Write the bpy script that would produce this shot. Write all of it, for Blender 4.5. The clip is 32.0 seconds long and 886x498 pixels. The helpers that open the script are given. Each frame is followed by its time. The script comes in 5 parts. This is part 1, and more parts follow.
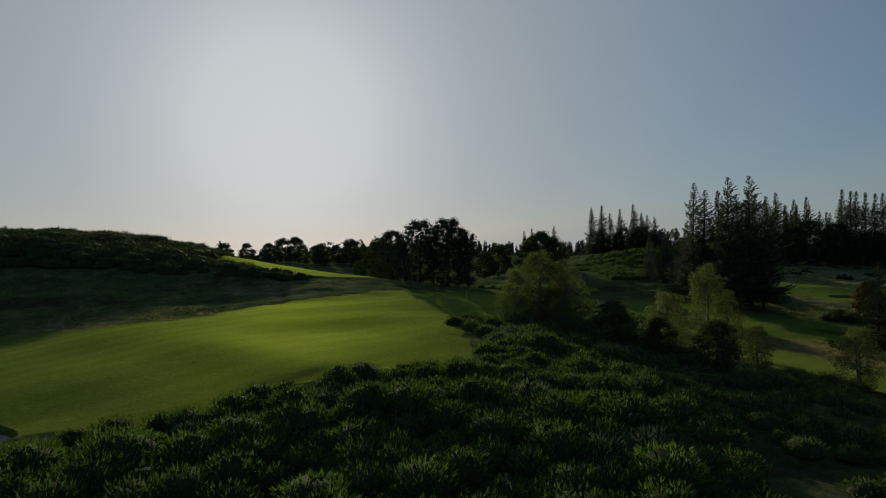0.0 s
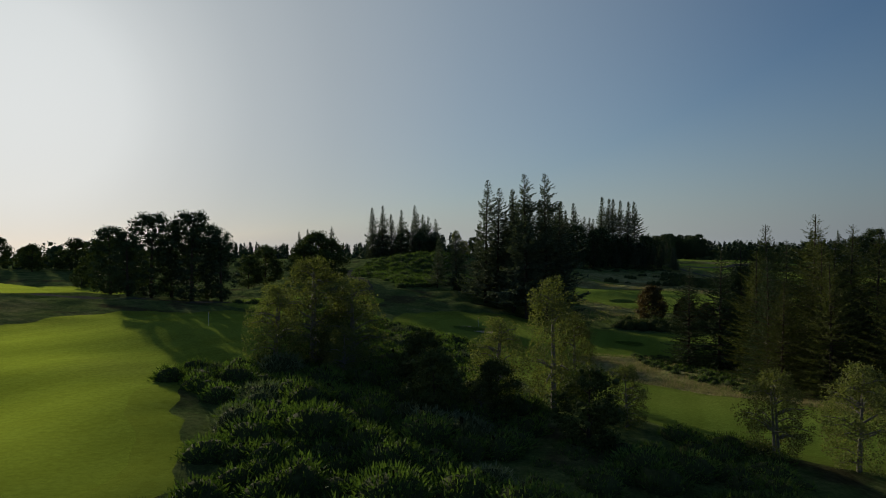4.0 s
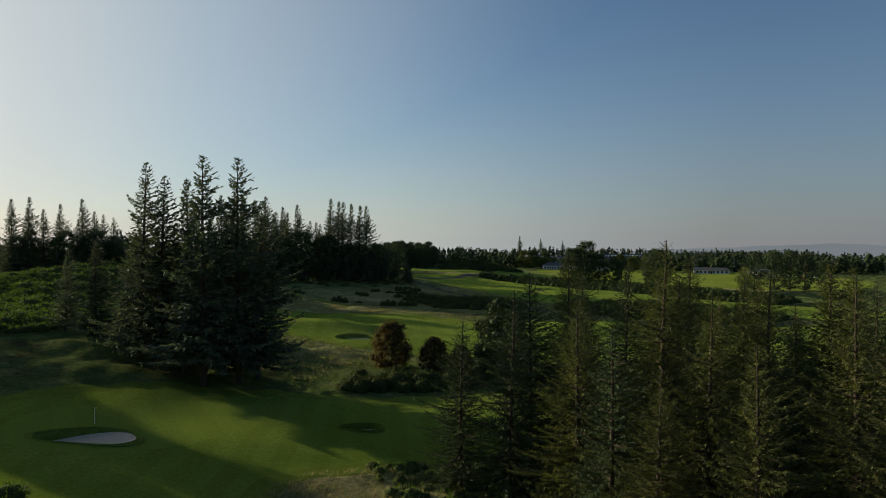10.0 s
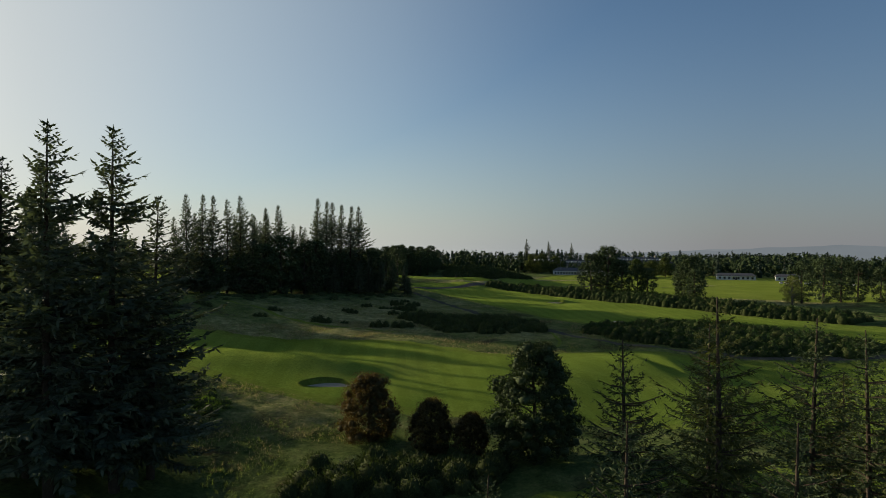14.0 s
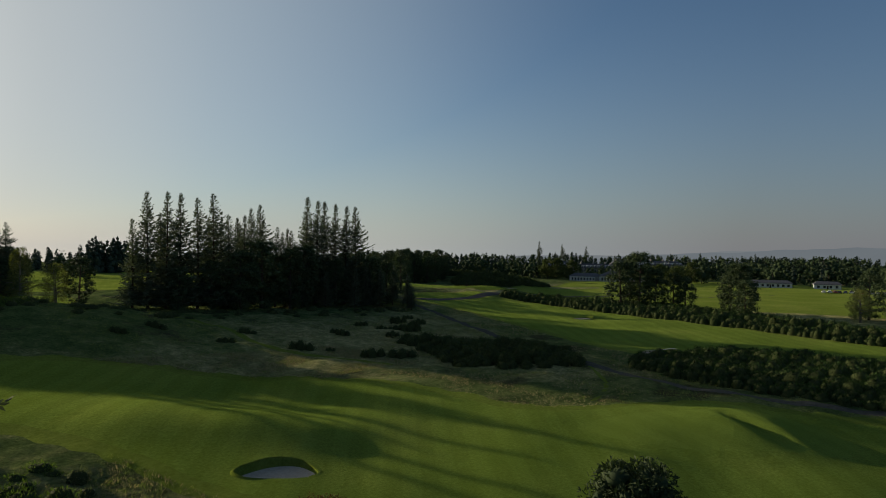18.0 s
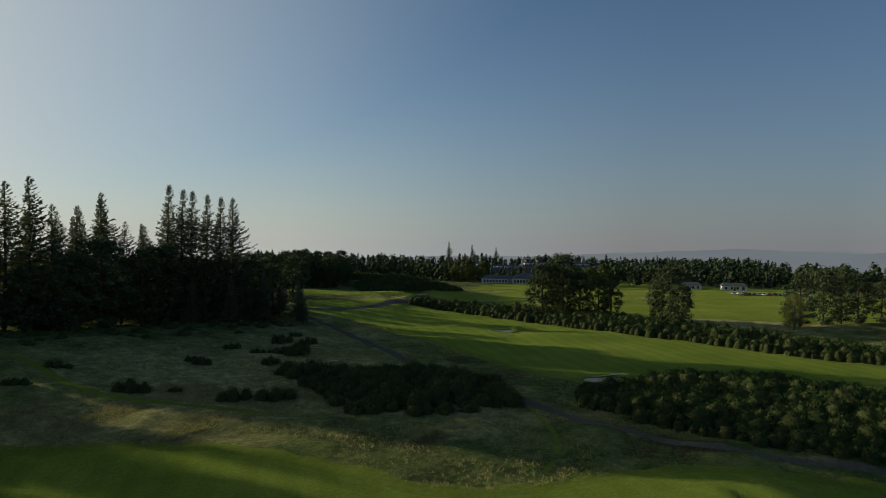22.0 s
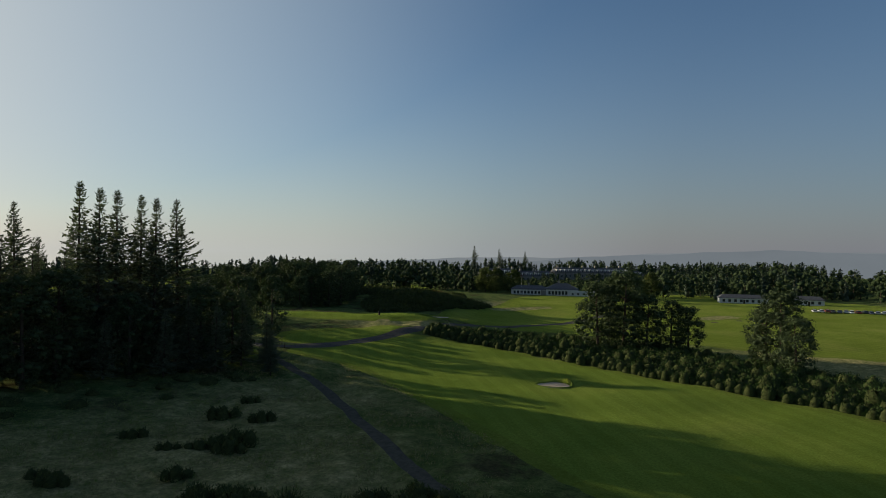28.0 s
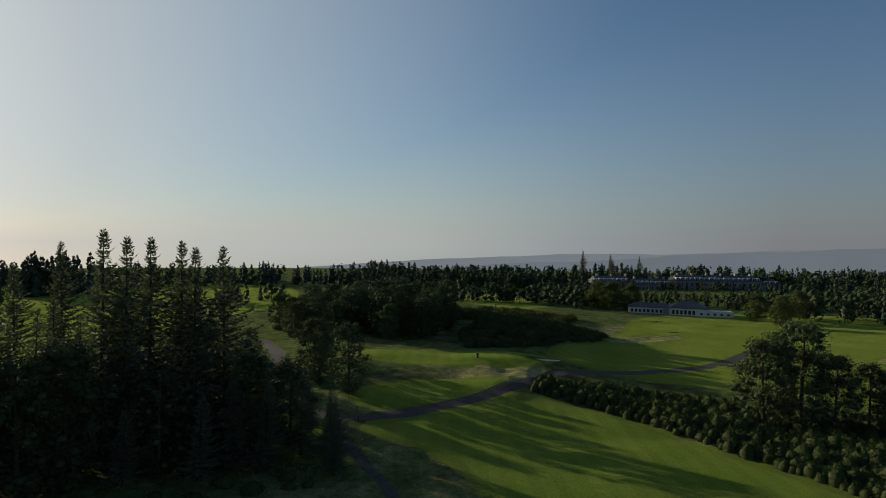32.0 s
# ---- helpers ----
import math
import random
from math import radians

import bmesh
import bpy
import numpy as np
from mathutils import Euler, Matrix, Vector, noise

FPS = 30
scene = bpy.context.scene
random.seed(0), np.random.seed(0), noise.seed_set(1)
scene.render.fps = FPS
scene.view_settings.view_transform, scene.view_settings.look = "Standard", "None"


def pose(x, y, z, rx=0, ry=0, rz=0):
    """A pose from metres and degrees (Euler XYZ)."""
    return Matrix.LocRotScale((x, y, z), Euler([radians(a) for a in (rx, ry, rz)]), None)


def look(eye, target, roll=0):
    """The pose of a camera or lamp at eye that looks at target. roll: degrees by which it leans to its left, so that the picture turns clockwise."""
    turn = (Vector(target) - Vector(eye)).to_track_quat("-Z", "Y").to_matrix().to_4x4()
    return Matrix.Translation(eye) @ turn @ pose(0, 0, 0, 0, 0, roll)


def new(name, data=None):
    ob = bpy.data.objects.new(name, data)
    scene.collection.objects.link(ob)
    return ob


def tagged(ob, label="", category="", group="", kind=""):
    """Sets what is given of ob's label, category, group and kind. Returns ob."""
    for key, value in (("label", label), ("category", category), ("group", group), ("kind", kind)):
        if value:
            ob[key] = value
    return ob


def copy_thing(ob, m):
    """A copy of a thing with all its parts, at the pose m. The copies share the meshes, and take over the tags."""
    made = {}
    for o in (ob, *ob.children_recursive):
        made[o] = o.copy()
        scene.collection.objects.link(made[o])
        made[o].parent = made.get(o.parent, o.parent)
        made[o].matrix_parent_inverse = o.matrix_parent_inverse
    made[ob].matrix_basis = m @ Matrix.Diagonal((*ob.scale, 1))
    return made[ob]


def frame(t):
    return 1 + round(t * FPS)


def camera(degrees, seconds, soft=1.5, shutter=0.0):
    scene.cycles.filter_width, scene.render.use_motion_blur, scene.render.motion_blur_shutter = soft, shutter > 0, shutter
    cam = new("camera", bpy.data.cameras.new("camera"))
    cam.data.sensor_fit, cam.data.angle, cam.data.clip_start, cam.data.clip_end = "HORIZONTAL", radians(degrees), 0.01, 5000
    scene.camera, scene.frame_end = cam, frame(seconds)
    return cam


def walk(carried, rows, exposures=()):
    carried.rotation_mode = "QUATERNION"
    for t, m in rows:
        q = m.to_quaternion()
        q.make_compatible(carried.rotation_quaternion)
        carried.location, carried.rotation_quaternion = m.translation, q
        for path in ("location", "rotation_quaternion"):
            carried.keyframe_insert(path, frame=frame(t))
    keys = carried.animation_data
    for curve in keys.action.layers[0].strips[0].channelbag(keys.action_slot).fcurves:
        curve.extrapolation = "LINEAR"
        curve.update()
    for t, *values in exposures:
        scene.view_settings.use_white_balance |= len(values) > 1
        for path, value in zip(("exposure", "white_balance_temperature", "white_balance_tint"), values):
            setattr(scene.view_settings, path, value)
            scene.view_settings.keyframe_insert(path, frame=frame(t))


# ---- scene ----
cam = camera(71.8, 32.0, 0.9)
METRES, EYE, TILT, LEAN, TURN = 240.0, 16.0, -0.4, 0.6, 0.0
ROWS = [
    (0.0, 0.0, 0.0, 0.0, 0.0, 0.0, -0.0),
    (0.5, 0.0002, 0.0145, -0.0, -2.11, 0.04, -0.03),
    (1.0, 0.0009, 0.0288, -0.0, -4.13, 0.08, -0.05),
    (1.5, 0.0023, 0.043, 0.0001, -6.66, 0.11, -0.07),
    (2.0, 0.0042, 0.057, 0.0002, -9.55, 0.16, -0.12),
    (2.5, 0.0067, 0.0709, 0.0003, -12.36, 0.18, -0.15),
    (3.0, 0.0101, 0.0846, 0.0003, -15.18, 0.22, -0.17),
    (3.5, 0.0141, 0.0982, 0.0005, -18.03, 0.25, -0.2),
    (5.5, 0.0378, 0.1519, 0.0043, -28.65, 0.26, -0.31),
    (6.0, 0.0458, 0.1649, 0.0054, -31.98, 0.3, -0.39),
    (6.5, 0.0545, 0.1773, 0.0065, -35.4, 0.33, -0.45),
    (7.0, 0.0638, 0.1892, 0.0077, -38.45, 0.39, -0.48),
    (7.5, 0.0733, 0.2006, 0.0091, -40.85, 0.44, -0.54),
    (8.0, 0.0834, 0.2118, 0.0105, -42.96, 0.5, -0.56),
    (8.5, 0.094, 0.2227, 0.0119, -44.67, 0.53, -0.59),
    (9.0, 0.1046, 0.2336, 0.0131, -45.34, 0.57, -0.65),
    (9.5, 0.1156, 0.2446, 0.0145, -45.39, 0.61, -0.68),
    (10.0, 0.1267, 0.2557, 0.0157, -45.37, 0.6, -0.71),
    (10.5, 0.1382, 0.267, 0.0166, -45.4, 0.64, -0.71),
    (11.0, 0.1499, 0.2784, 0.0177, -45.41, 0.67, -0.7),
    (11.5, 0.1616, 0.2898, 0.019, -45.45, 0.68, -0.76),
    (12.0, 0.1737, 0.3013, 0.0202, -45.41, 0.71, -0.74),
    (12.5, 0.1856, 0.3128, 0.0214, -45.37, 0.71, -0.7),
    (13.0, 0.1972, 0.3242, 0.0227, -45.3, 0.7, -0.72),
    (13.5, 0.2089, 0.3355, 0.0239, -45.18, 0.73, -0.68),
    (14.0, 0.2206, 0.3469, 0.025, -45.01, 0.75, -0.66),
    (14.5, 0.2319, 0.3582, 0.0264, -44.82, 0.75, -0.63),
    (16.5, 0.2752, 0.4023, 0.0315, -44.15, 0.83, -0.81),
    (17.0, 0.2861, 0.4135, 0.0324, -44.13, 0.85, -0.82),
    (17.5, 0.2972, 0.4247, 0.0331, -44.13, 0.84, -0.82),
    (18.0, 0.3082, 0.4359, 0.0338, -44.2, 0.86, -0.83),
    (18.5, 0.3192, 0.4469, 0.0343, -44.6, 0.88, -0.85),
    (19.0, 0.3302, 0.458, 0.0349, -45.66, 0.89, -0.85),
    (19.5, 0.3412, 0.4689, 0.0352, -47.45, 0.92, -0.84),
    (20.0, 0.353, 0.4791, 0.0356, -48.91, 0.92, -0.86),
    (20.5, 0.3648, 0.4889, 0.0358, -50.15, 0.96, -0.85),
    (21.0, 0.377, 0.4985, 0.0361, -51.15, 0.97, -0.83),
    (21.5, 0.3891, 0.5081, 0.0365, -51.98, 0.98, -0.85),
    (22.0, 0.4016, 0.5171, 0.0367, -52.76, 1.02, -0.81),
    (22.5, 0.414, 0.5266, 0.0375, -53.05, 1.03, -0.82),
    (23.0, 0.4267, 0.5358, 0.0384, -53.05, 1.05, -0.79),
    (23.5, 0.4397, 0.5455, 0.0392, -53.06, 1.08, -0.8),
    (24.0, 0.4527, 0.5549, 0.0403, -53.04, 1.08, -0.78),
    (24.5, 0.4657, 0.5646, 0.041, -53.05, 1.11, -0.74),
    (25.0, 0.4789, 0.5744, 0.042, -53.04, 1.12, -0.74),
    (25.5, 0.4919, 0.5843, 0.0431, -52.99, 1.14, -0.75),
    (27.5, 0.5426, 0.6233, 0.0507, -50.99, 1.11, -0.83),
    (28.0, 0.5549, 0.6332, 0.0557, -50.42, 1.08, -0.8),
    (28.5, 0.5665, 0.643, 0.0614, -50.22, 1.02, -0.85),
    (29.0, 0.5776, 0.6523, 0.0665, -50.04, 1.0, -0.83),
    (29.5, 0.5895, 0.6624, 0.0719, -49.55, 0.95, -0.87),
    (30.0, 0.6011, 0.6729, 0.0772, -48.52, 0.91, -0.91),
    (30.5, 0.6125, 0.6835, 0.0825, -46.97, 0.82, -0.89),
    (31.0, 0.6234, 0.6943, 0.088, -45.02, 0.72, -0.92),
    (31.5, 0.6338, 0.7061, 0.0929, -42.95, 0.64, -0.93),
    (32.0, 0.6441, 0.7172, 0.0979, -40.78, 0.48, -0.91),
]
walk(cam, [(t, pose(0, 0, EYE, TILT, LEAN, TURN) @ pose(METRES * x, METRES * y, METRES * z, 90 + pitch, roll, yaw)) for t, x, y, z, yaw, pitch, roll in ROWS], exposures=[(0, -0.5, 6050, 10), (2, -0.5, 6050, 10), (3.5, -0.3, 6150, 10), (6, 0.05, 6450, 10), (9, 0.38, 6650, 10), (13.5, 0.45, 6750, 10), (17, 0.14, 6650, 10), (22, 0.22, 6700, 10), (24.5, 0.45, 6750, 10), (28, 0.3, 6600, 10), (32, 0.15, 6450, 10)])

# ---- light: low sun in a hazy evening sky ----
SUN_AZ, SUN_EL = -14.3, 11.2
EXPOSURE = 0.0
scene.view_settings.exposure = EXPOSURE
world = bpy.data.worlds.new("evening_sky")
scene.world = world
world.use_nodes = True
wn, wl = world.node_tree.nodes, world.node_tree.links
sky = wn.new("ShaderNodeTexSky")
sky.sky_type = "NISHITA"
sky.sun_disc = False
sky.sun_elevation, sky.sun_rotation = radians(SUN_EL), radians(SUN_AZ % 360)
sky.air_density, sky.dust_density, sky.ozone_density, sky.altitude = 1.0, 0.6, 2.5, 100
SKY = 0.088
_az, _el = radians(SUN_AZ), radians(SUN_EL)
SUN_DIR = Vector((math.sin(_az) * math.cos(_el), math.cos(_az) * math.cos(_el), math.sin(_el)))


def math_node(nodes, links, op, a, b=0.0):
    m = nodes.new("ShaderNodeMath")
    m.operation = op
    for sock, v in zip(m.inputs, (a, b)):
        if isinstance(v, (int, float)):
            sock.default_value = v
        else:
            links.new(v, sock)
    return m.outputs[0]


def mix_node(nodes, links, fac, a, b, blend="MIX"):
    m = nodes.new("ShaderNodeMix")
    m.data_type, m.blend_type = "RGBA", blend
    for sock, v in ((m.inputs[0], fac), (m.inputs[6], a), (m.inputs[7], b)):
        if isinstance(v, (int, float)):
            sock.default_value = v
        elif isinstance(v, tuple):
            sock.default_value = (*v, 1)
        else:
            links.new(v, sock)
    return m.outputs[2]


def ramp_node(nodes, links, fac, stops):
    r = nodes.new("ShaderNodeValToRGB")
    el = r.color_ramp.elements
    while len(el) < len(stops):
        el.new(0.5)
    for e, (p, c) in zip(el, stops):
        e.position, e.color = p, (*c, 1)
    links.new(fac, r.inputs[0])
    return r.outputs[0]


# haze: pale towards the sun, grey-blue away from it, thick at the horizon
tc = wn.new("ShaderNodeTexCoord")
dot, sep = wn.new("ShaderNodeVectorMath"), wn.new("ShaderNodeSeparateXYZ")
dot.operation = "DOT_PRODUCT"
dot.inputs[1].default_value = SUN_DIR
wl.new(tc.outputs["Generated"], dot.inputs[0])
wl.new(tc.outputs["Generated"], sep.inputs[0])
near_sun = math_node(wn, wl, "MULTIPLY_ADD", dot.outputs["Value"], 0.5)
near_sun.node.inputs[2].default_value = 0.5
hazecol = ramp_node(wn, wl, near_sun, [(0.0, (0.30, 0.31, 0.33)), (0.22, (0.24, 0.255, 0.285)), (0.42, (0.15, 0.17, 0.205)), (0.55, (0.17, 0.19, 0.215)), (0.68, (0.235, 0.278, 0.308)), (0.80, (0.35, 0.398, 0.405)), (0.90, (0.40, 0.447, 0.453)), (0.955, (0.47, 0.495, 0.485)), (0.978, (0.55, 0.57, 0.555)), (0.9905, (0.68, 0.692, 0.665)), (0.9965, (0.83, 0.838, 0.80)), (1.0, (0.86, 0.865, 0.825))])
low = math_node(wn, wl, "SUBTRACT", 1.0, math_node(wn, wl, "ABSOLUTE", sep.outputs[2]))
hz = math_node(wn, wl, "MULTIPLY", math_node(wn, wl, "POWER", low, 5.5), 0.94)
glow = math_node(wn, wl, "MULTIPLY", math_node(wn, wl, "POWER", math_node(wn, wl, "MAXIMUM", dot.outputs["Value"], 0.0), 2.2), 0.97)
veil = math_node(wn, wl, "MAXIMUM", hz, glow)
base = mix_node(wn, wl, 1.0, sky.outputs[0], (SKY * 0.70, SKY * 0.85, SKY * 0.965), "MULTIPLY")
air = mix_node(wn, wl, veil, base, hazecol)
warm = math_node(wn, wl, "MULTIPLY", math_node(wn, wl, "POWER", low, 9.0), 0.9)
air = mix_node(wn, wl, warm, air, (1.07, 0.985, 0.94), "MULTIPLY")
top = mix_node(wn, wl, 1.0, air, (1.0, 1.0, 0.96), "DARKEN")
wl.new(top, wn["Background"].inputs[0])
wn["Background"].inputs[1].default_value = 1.0
sun = new("sun", bpy.data.lights.new("sun", "SUN"))
sun.data.energy, sun.data.angle, sun.data.color = 5.0, radians(0.6), (1.0, 0.87, 0.62)
sun.matrix_world = look(SUN_DIR * 400, (0, 0, 0))

# ---- materials ----
def material(name, rough=0.9, spec=0.2):
    m = bpy.data.materials.new(name)
    m.use_nodes = True
    b = m.node_tree.nodes["Principled BSDF"]
    b.inputs["Roughness"].default_value = rough
    b.inputs["Specular IOR Level"].default_value = spec
    return m, m.node_tree.nodes, m.node_tree.links, b


def noise_node(nodes, links, scale, detail=4.0, rough=0.6, coord="Object", stretch=None):
    tc = nodes.new("ShaderNodeTexCoord")
    n = nodes.new("ShaderNodeTexNoise")
    n.inputs["Scale"].default_value, n.inputs["Detail"].default_value, n.inputs["Roughness"].default_value = scale, detail, rough
    if stretch:
        mp = nodes.new("ShaderNodeMapping")
        mp.inputs["Scale"].default_value = stretch[0]
        mp.inputs["Rotation"].default_value = (0, 0, stretch[1])
        links.new(tc.outputs[coord], mp.inputs[0])
        links.new(mp.outputs[0], n.inputs["Vector"])
    else:
        links.new(tc.outputs[coord], n.inputs["Vector"])
    return n.outputs["Fac"]


def bump_node(nodes, links, height, strength, dist, bsdf):
    b = nodes.new("ShaderNodeBump")
    b.inputs["Strength"].default_value, b.inputs["Distance"].default_value = strength, dist
    links.new(height, b.inputs["Height"])
    links.new(b.outputs[0], bsdf.inputs["Normal"])


def turf(name, dark, mid, light, stripe=0.0, angle=0.0, grain=3.0):
    """Mown grass: broad patches, fine grain and, where mown so, faint stripes."""
    m, n, l, b = material(name, 1.0, 0.0)
    col = ramp_node(n, l, noise_node(n, l, 0.06, 5), [(0.3, dark), (0.5, mid), (0.72, light)])
    fine = noise_node(n, l, grain, 5, 0.7)
    col = mix_node(n, l, 0.8, col, ramp_node(n, l, fine, [(0.3, (0.5, 0.52, 0.5)), (0.7, (1.4, 1.35, 1.25))]), "MULTIPLY")
    col = mix_node(n, l, 0.5, col, ramp_node(n, l, noise_node(n, l, 0.017, 4, 0.6), [(0.32, (0.6, 0.66, 0.6)), (0.68, (1.35, 1.25, 1.2))]), "MULTIPLY")
    if stripe:
        tc, w = n.new("ShaderNodeTexCoord"), n.new("ShaderNodeTexWave")
        mp = n.new("ShaderNodeMapping")
        mp.inputs["Rotation"].default_value = (0, 0, angle)
        w.inputs["Scale"].default_value, w.inputs["Distortion"].default_value, w.inputs["Detail Scale"].default_value = 0.085, 1.2, 0.4
        l.new(tc.outputs["Object"], mp.inputs[0])
        l.new(mp.outputs[0], w.inputs["Vector"])
        col = mix_node(n, l, stripe, col, ramp_node(n, l, w.outputs["Fac"], [(0.35, (0.7, 0.72, 0.65)), (0.65, (1.2, 1.2, 1.1))]), "MULTIPLY")
    l.new(col, b.inputs["Base Color"])
    b.inputs["Sheen Weight"].default_value, b.inputs["Sheen Roughness"].default_value = 0.1, 0.5
    b.inputs["Sheen Tint"].default_value = (0.55, 0.7, 0.12, 1)
    gl, mx = n.new("ShaderNodeBsdfGlossy"), n.new("ShaderNodeMixShader")
    gl.inputs["Roughness"].default_value, gl.inputs["Color"].default_value = 0.75, (0.55, 0.68, 0.06, 1)
    mx.inputs[0].default_value = 0.085
    l.new(b.outputs[0], mx.inputs[1])
    l.new(gl.outputs[0], mx.inputs[2])
    l.new(mx.outputs[0], n["Material Output"].inputs["Surface"])
    hgt = math_node(n, l, "MULTIPLY_ADD", noise_node(n, l, 0.22, 4, 0.6), 2.2)
    l.new(noise_node(n, l, 3.2, 6, 0.8), hgt.node.inputs[2])
    bump_node(n, l, hgt, 1.0, 0.4, b)
    return m


def leafy(name, dark, light, trans=0.35, back=(1.3, 1.5, 0.5)):
    """Leaves and needles: each leaf, and each tree, a little different; light comes through from behind."""
    m = bpy.data.materials.new(name)
    m.use_nodes = True
    n, l = m.node_tree.nodes, m.node_tree.links
    b = n["Principled BSDF"]
    b.inputs["Roughness"].default_value, b.inputs["Specular IOR Level"].default_value = 0.8, 0.08
    geo, info = n.new("ShaderNodeNewGeometry"), n.new("ShaderNodeObjectInfo")
    col = ramp_node(n, l, geo.outputs["Random Per Island"], [(0.0, dark), (1.0, light)])
    hs = n.new("ShaderNodeHueSaturation")
    rng = n.new("ShaderNodeMapRange")
    rng.inputs["To Min"].default_value, rng.inputs["To Max"].default_value = 0.75, 1.25
    l.new(info.outputs["Random"], rng.inputs["Value"])
    l.new(rng.outputs[0], hs.inputs["Value"])
    patch = noise_node(n, l, 0.45, 3)
    col = mix_node(n, l, 0.5, col, ramp_node(n, l, patch, [(0.3, (0.6, 0.65, 0.6)), (0.7, (1.3, 1.25, 1.1))]), "MULTIPLY")
    l.new(col, hs.inputs["Color"])
    l.new(hs.outputs[0], b.inputs["Base Color"])
    tr, mx = n.new("ShaderNodeBsdfTranslucent"), n.new("ShaderNodeMixShader")
    l.new(mix_node(n, l, 1.0, hs.outputs[0], back, "MULTIPLY"), tr.inputs["Color"])
    mx.inputs[0].default_value = trans
    l.new(b.outputs[0], mx.inputs[1])
    l.new(tr.outputs[0], mx.inputs[2])
    l.new(mx.outputs[0], n["Material Output"].inputs["Surface"])
    return m


def plain(name, a, c, scale=2.0, rough=0.85, spec=0.2, bump=0.0, coord="Object", metal=0.0):
    m, n, l, b = material(name, rough, spec)
    f = noise_node(n, l, scale, 6, 0.65, coord)
    l.new(ramp_node(n, l, f, [(0.3, a), (0.7, c)]), b.inputs["Base Color"])
    b.inputs["Metallic"].default_value = metal
    if bump:
        bump_node(n, l, f, bump, 0.05, b)
    return m


M_FAIRWAY = turf("mown_fairway", (0.07, 0.122, 0.029), (0.1, 0.155, 0.038), (0.14, 0.184, 0.05), 0.3, 0.7)
M_MEADOW = turf("links_meadow", (0.075, 0.112, 0.026), (0.108, 0.148, 0.038), (0.16, 0.178, 0.06), 0.25, 0.3)
M_GREEN = turf("putting_green", (0.1, 0.156, 0.036), (0.116, 0.175, 0.043), (0.134, 0.192, 0.05), 0.2, 0.2, 6.0)
M_SEMI = turf("semi_rough", (0.055, 0.09, 0.024), (0.085, 0.12, 0.034), (0.125, 0.15, 0.046), 0.0, 0.0, 1.6)
M_SAND = plain("bunker_sand", (0.38, 0.30, 0.22), (0.48, 0.39, 0.30), 3.0, 0.95, 0.1, 0.5)
M_ASPHALT = plain("worn_asphalt", (0.045, 0.043, 0.04), (0.085, 0.08, 0.074), 1.2, 0.95, 0.05, 0.3)
M_GRAVEL = plain("cart_path_gravel", (0.055, 0.052, 0.042), (0.1, 0.096, 0.078), 1.5, 1.0, 0.0, 0.5)
M_BARK = plain("rough_bark", (0.035, 0.027, 0.02), (0.085, 0.066, 0.05), 4.0, 0.95, 0.1, 0.8)
M_BIRCHBARK = plain("birch_bark", (0.06, 0.053, 0.043), (0.2, 0.185, 0.155), 2.5, 0.8, 0.2, 0.4)
M_SPRUCE = leafy("spruce_needles", (0.066, 0.084, 0.057), (0.124, 0.144, 0.098), 0.15, (1.2, 1.3, 0.7))
M_PINE = leafy("pine_needles", (0.034, 0.052, 0.026), (0.068, 0.09, 0.044), 0.1)
M_LARCH = leafy("larch_needles", (0.052, 0.063, 0.025), (0.112, 0.116, 0.046), 0.24)
M_BIRCH = leafy("birch_leaves", (0.074, 0.084, 0.034), (0.155, 0.156, 0.068), 0.34)
M_OAK = leafy("broad_leaves", (0.04, 0.056, 0.018), (0.092, 0.108, 0.038), 0.15)
M_COPPER = leafy("copper_leaves", (0.05, 0.045, 0.02), (0.11, 0.083, 0.036), 0.25, (1.35, 1.05, 0.4))
M_BROOM = leafy("broom_sprigs", (0.046, 0.078, 0.022), (0.108, 0.15, 0.042), 0.26)
M_GORSE = leafy("gorse_sprigs", (0.034, 0.05, 0.017), (0.076, 0.09, 0.036), 0.12)
M_HOLM = leafy("grey_sprigs", (0.085, 0.105, 0.06), (0.16, 0.18, 0.11), 0.15)
M_HEDGE = leafy("dense_gorse_sprigs", (0.017, 0.039, 0.011), (0.038, 0.068, 0.018), 0.06)
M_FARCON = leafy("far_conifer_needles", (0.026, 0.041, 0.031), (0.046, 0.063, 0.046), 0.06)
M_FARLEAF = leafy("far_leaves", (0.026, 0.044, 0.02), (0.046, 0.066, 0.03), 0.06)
# twig colour with the shade inside a bush painted in
M_TWIG_SHADE = plain("twiggy_shade", (0.025, 0.032, 0.012), (0.055, 0.066, 0.024), 2.0, 0.95, 0.05, 0.9)
M_STRAW = leafy("dry_grass_blades", (0.18, 0.16, 0.085), (0.43, 0.37, 0.22), 0.35, (1.1, 1.05, 0.75))
M_TUFT = leafy("green_grass_blades", (0.09, 0.125, 0.04), (0.21, 0.235, 0.095), 0.35)


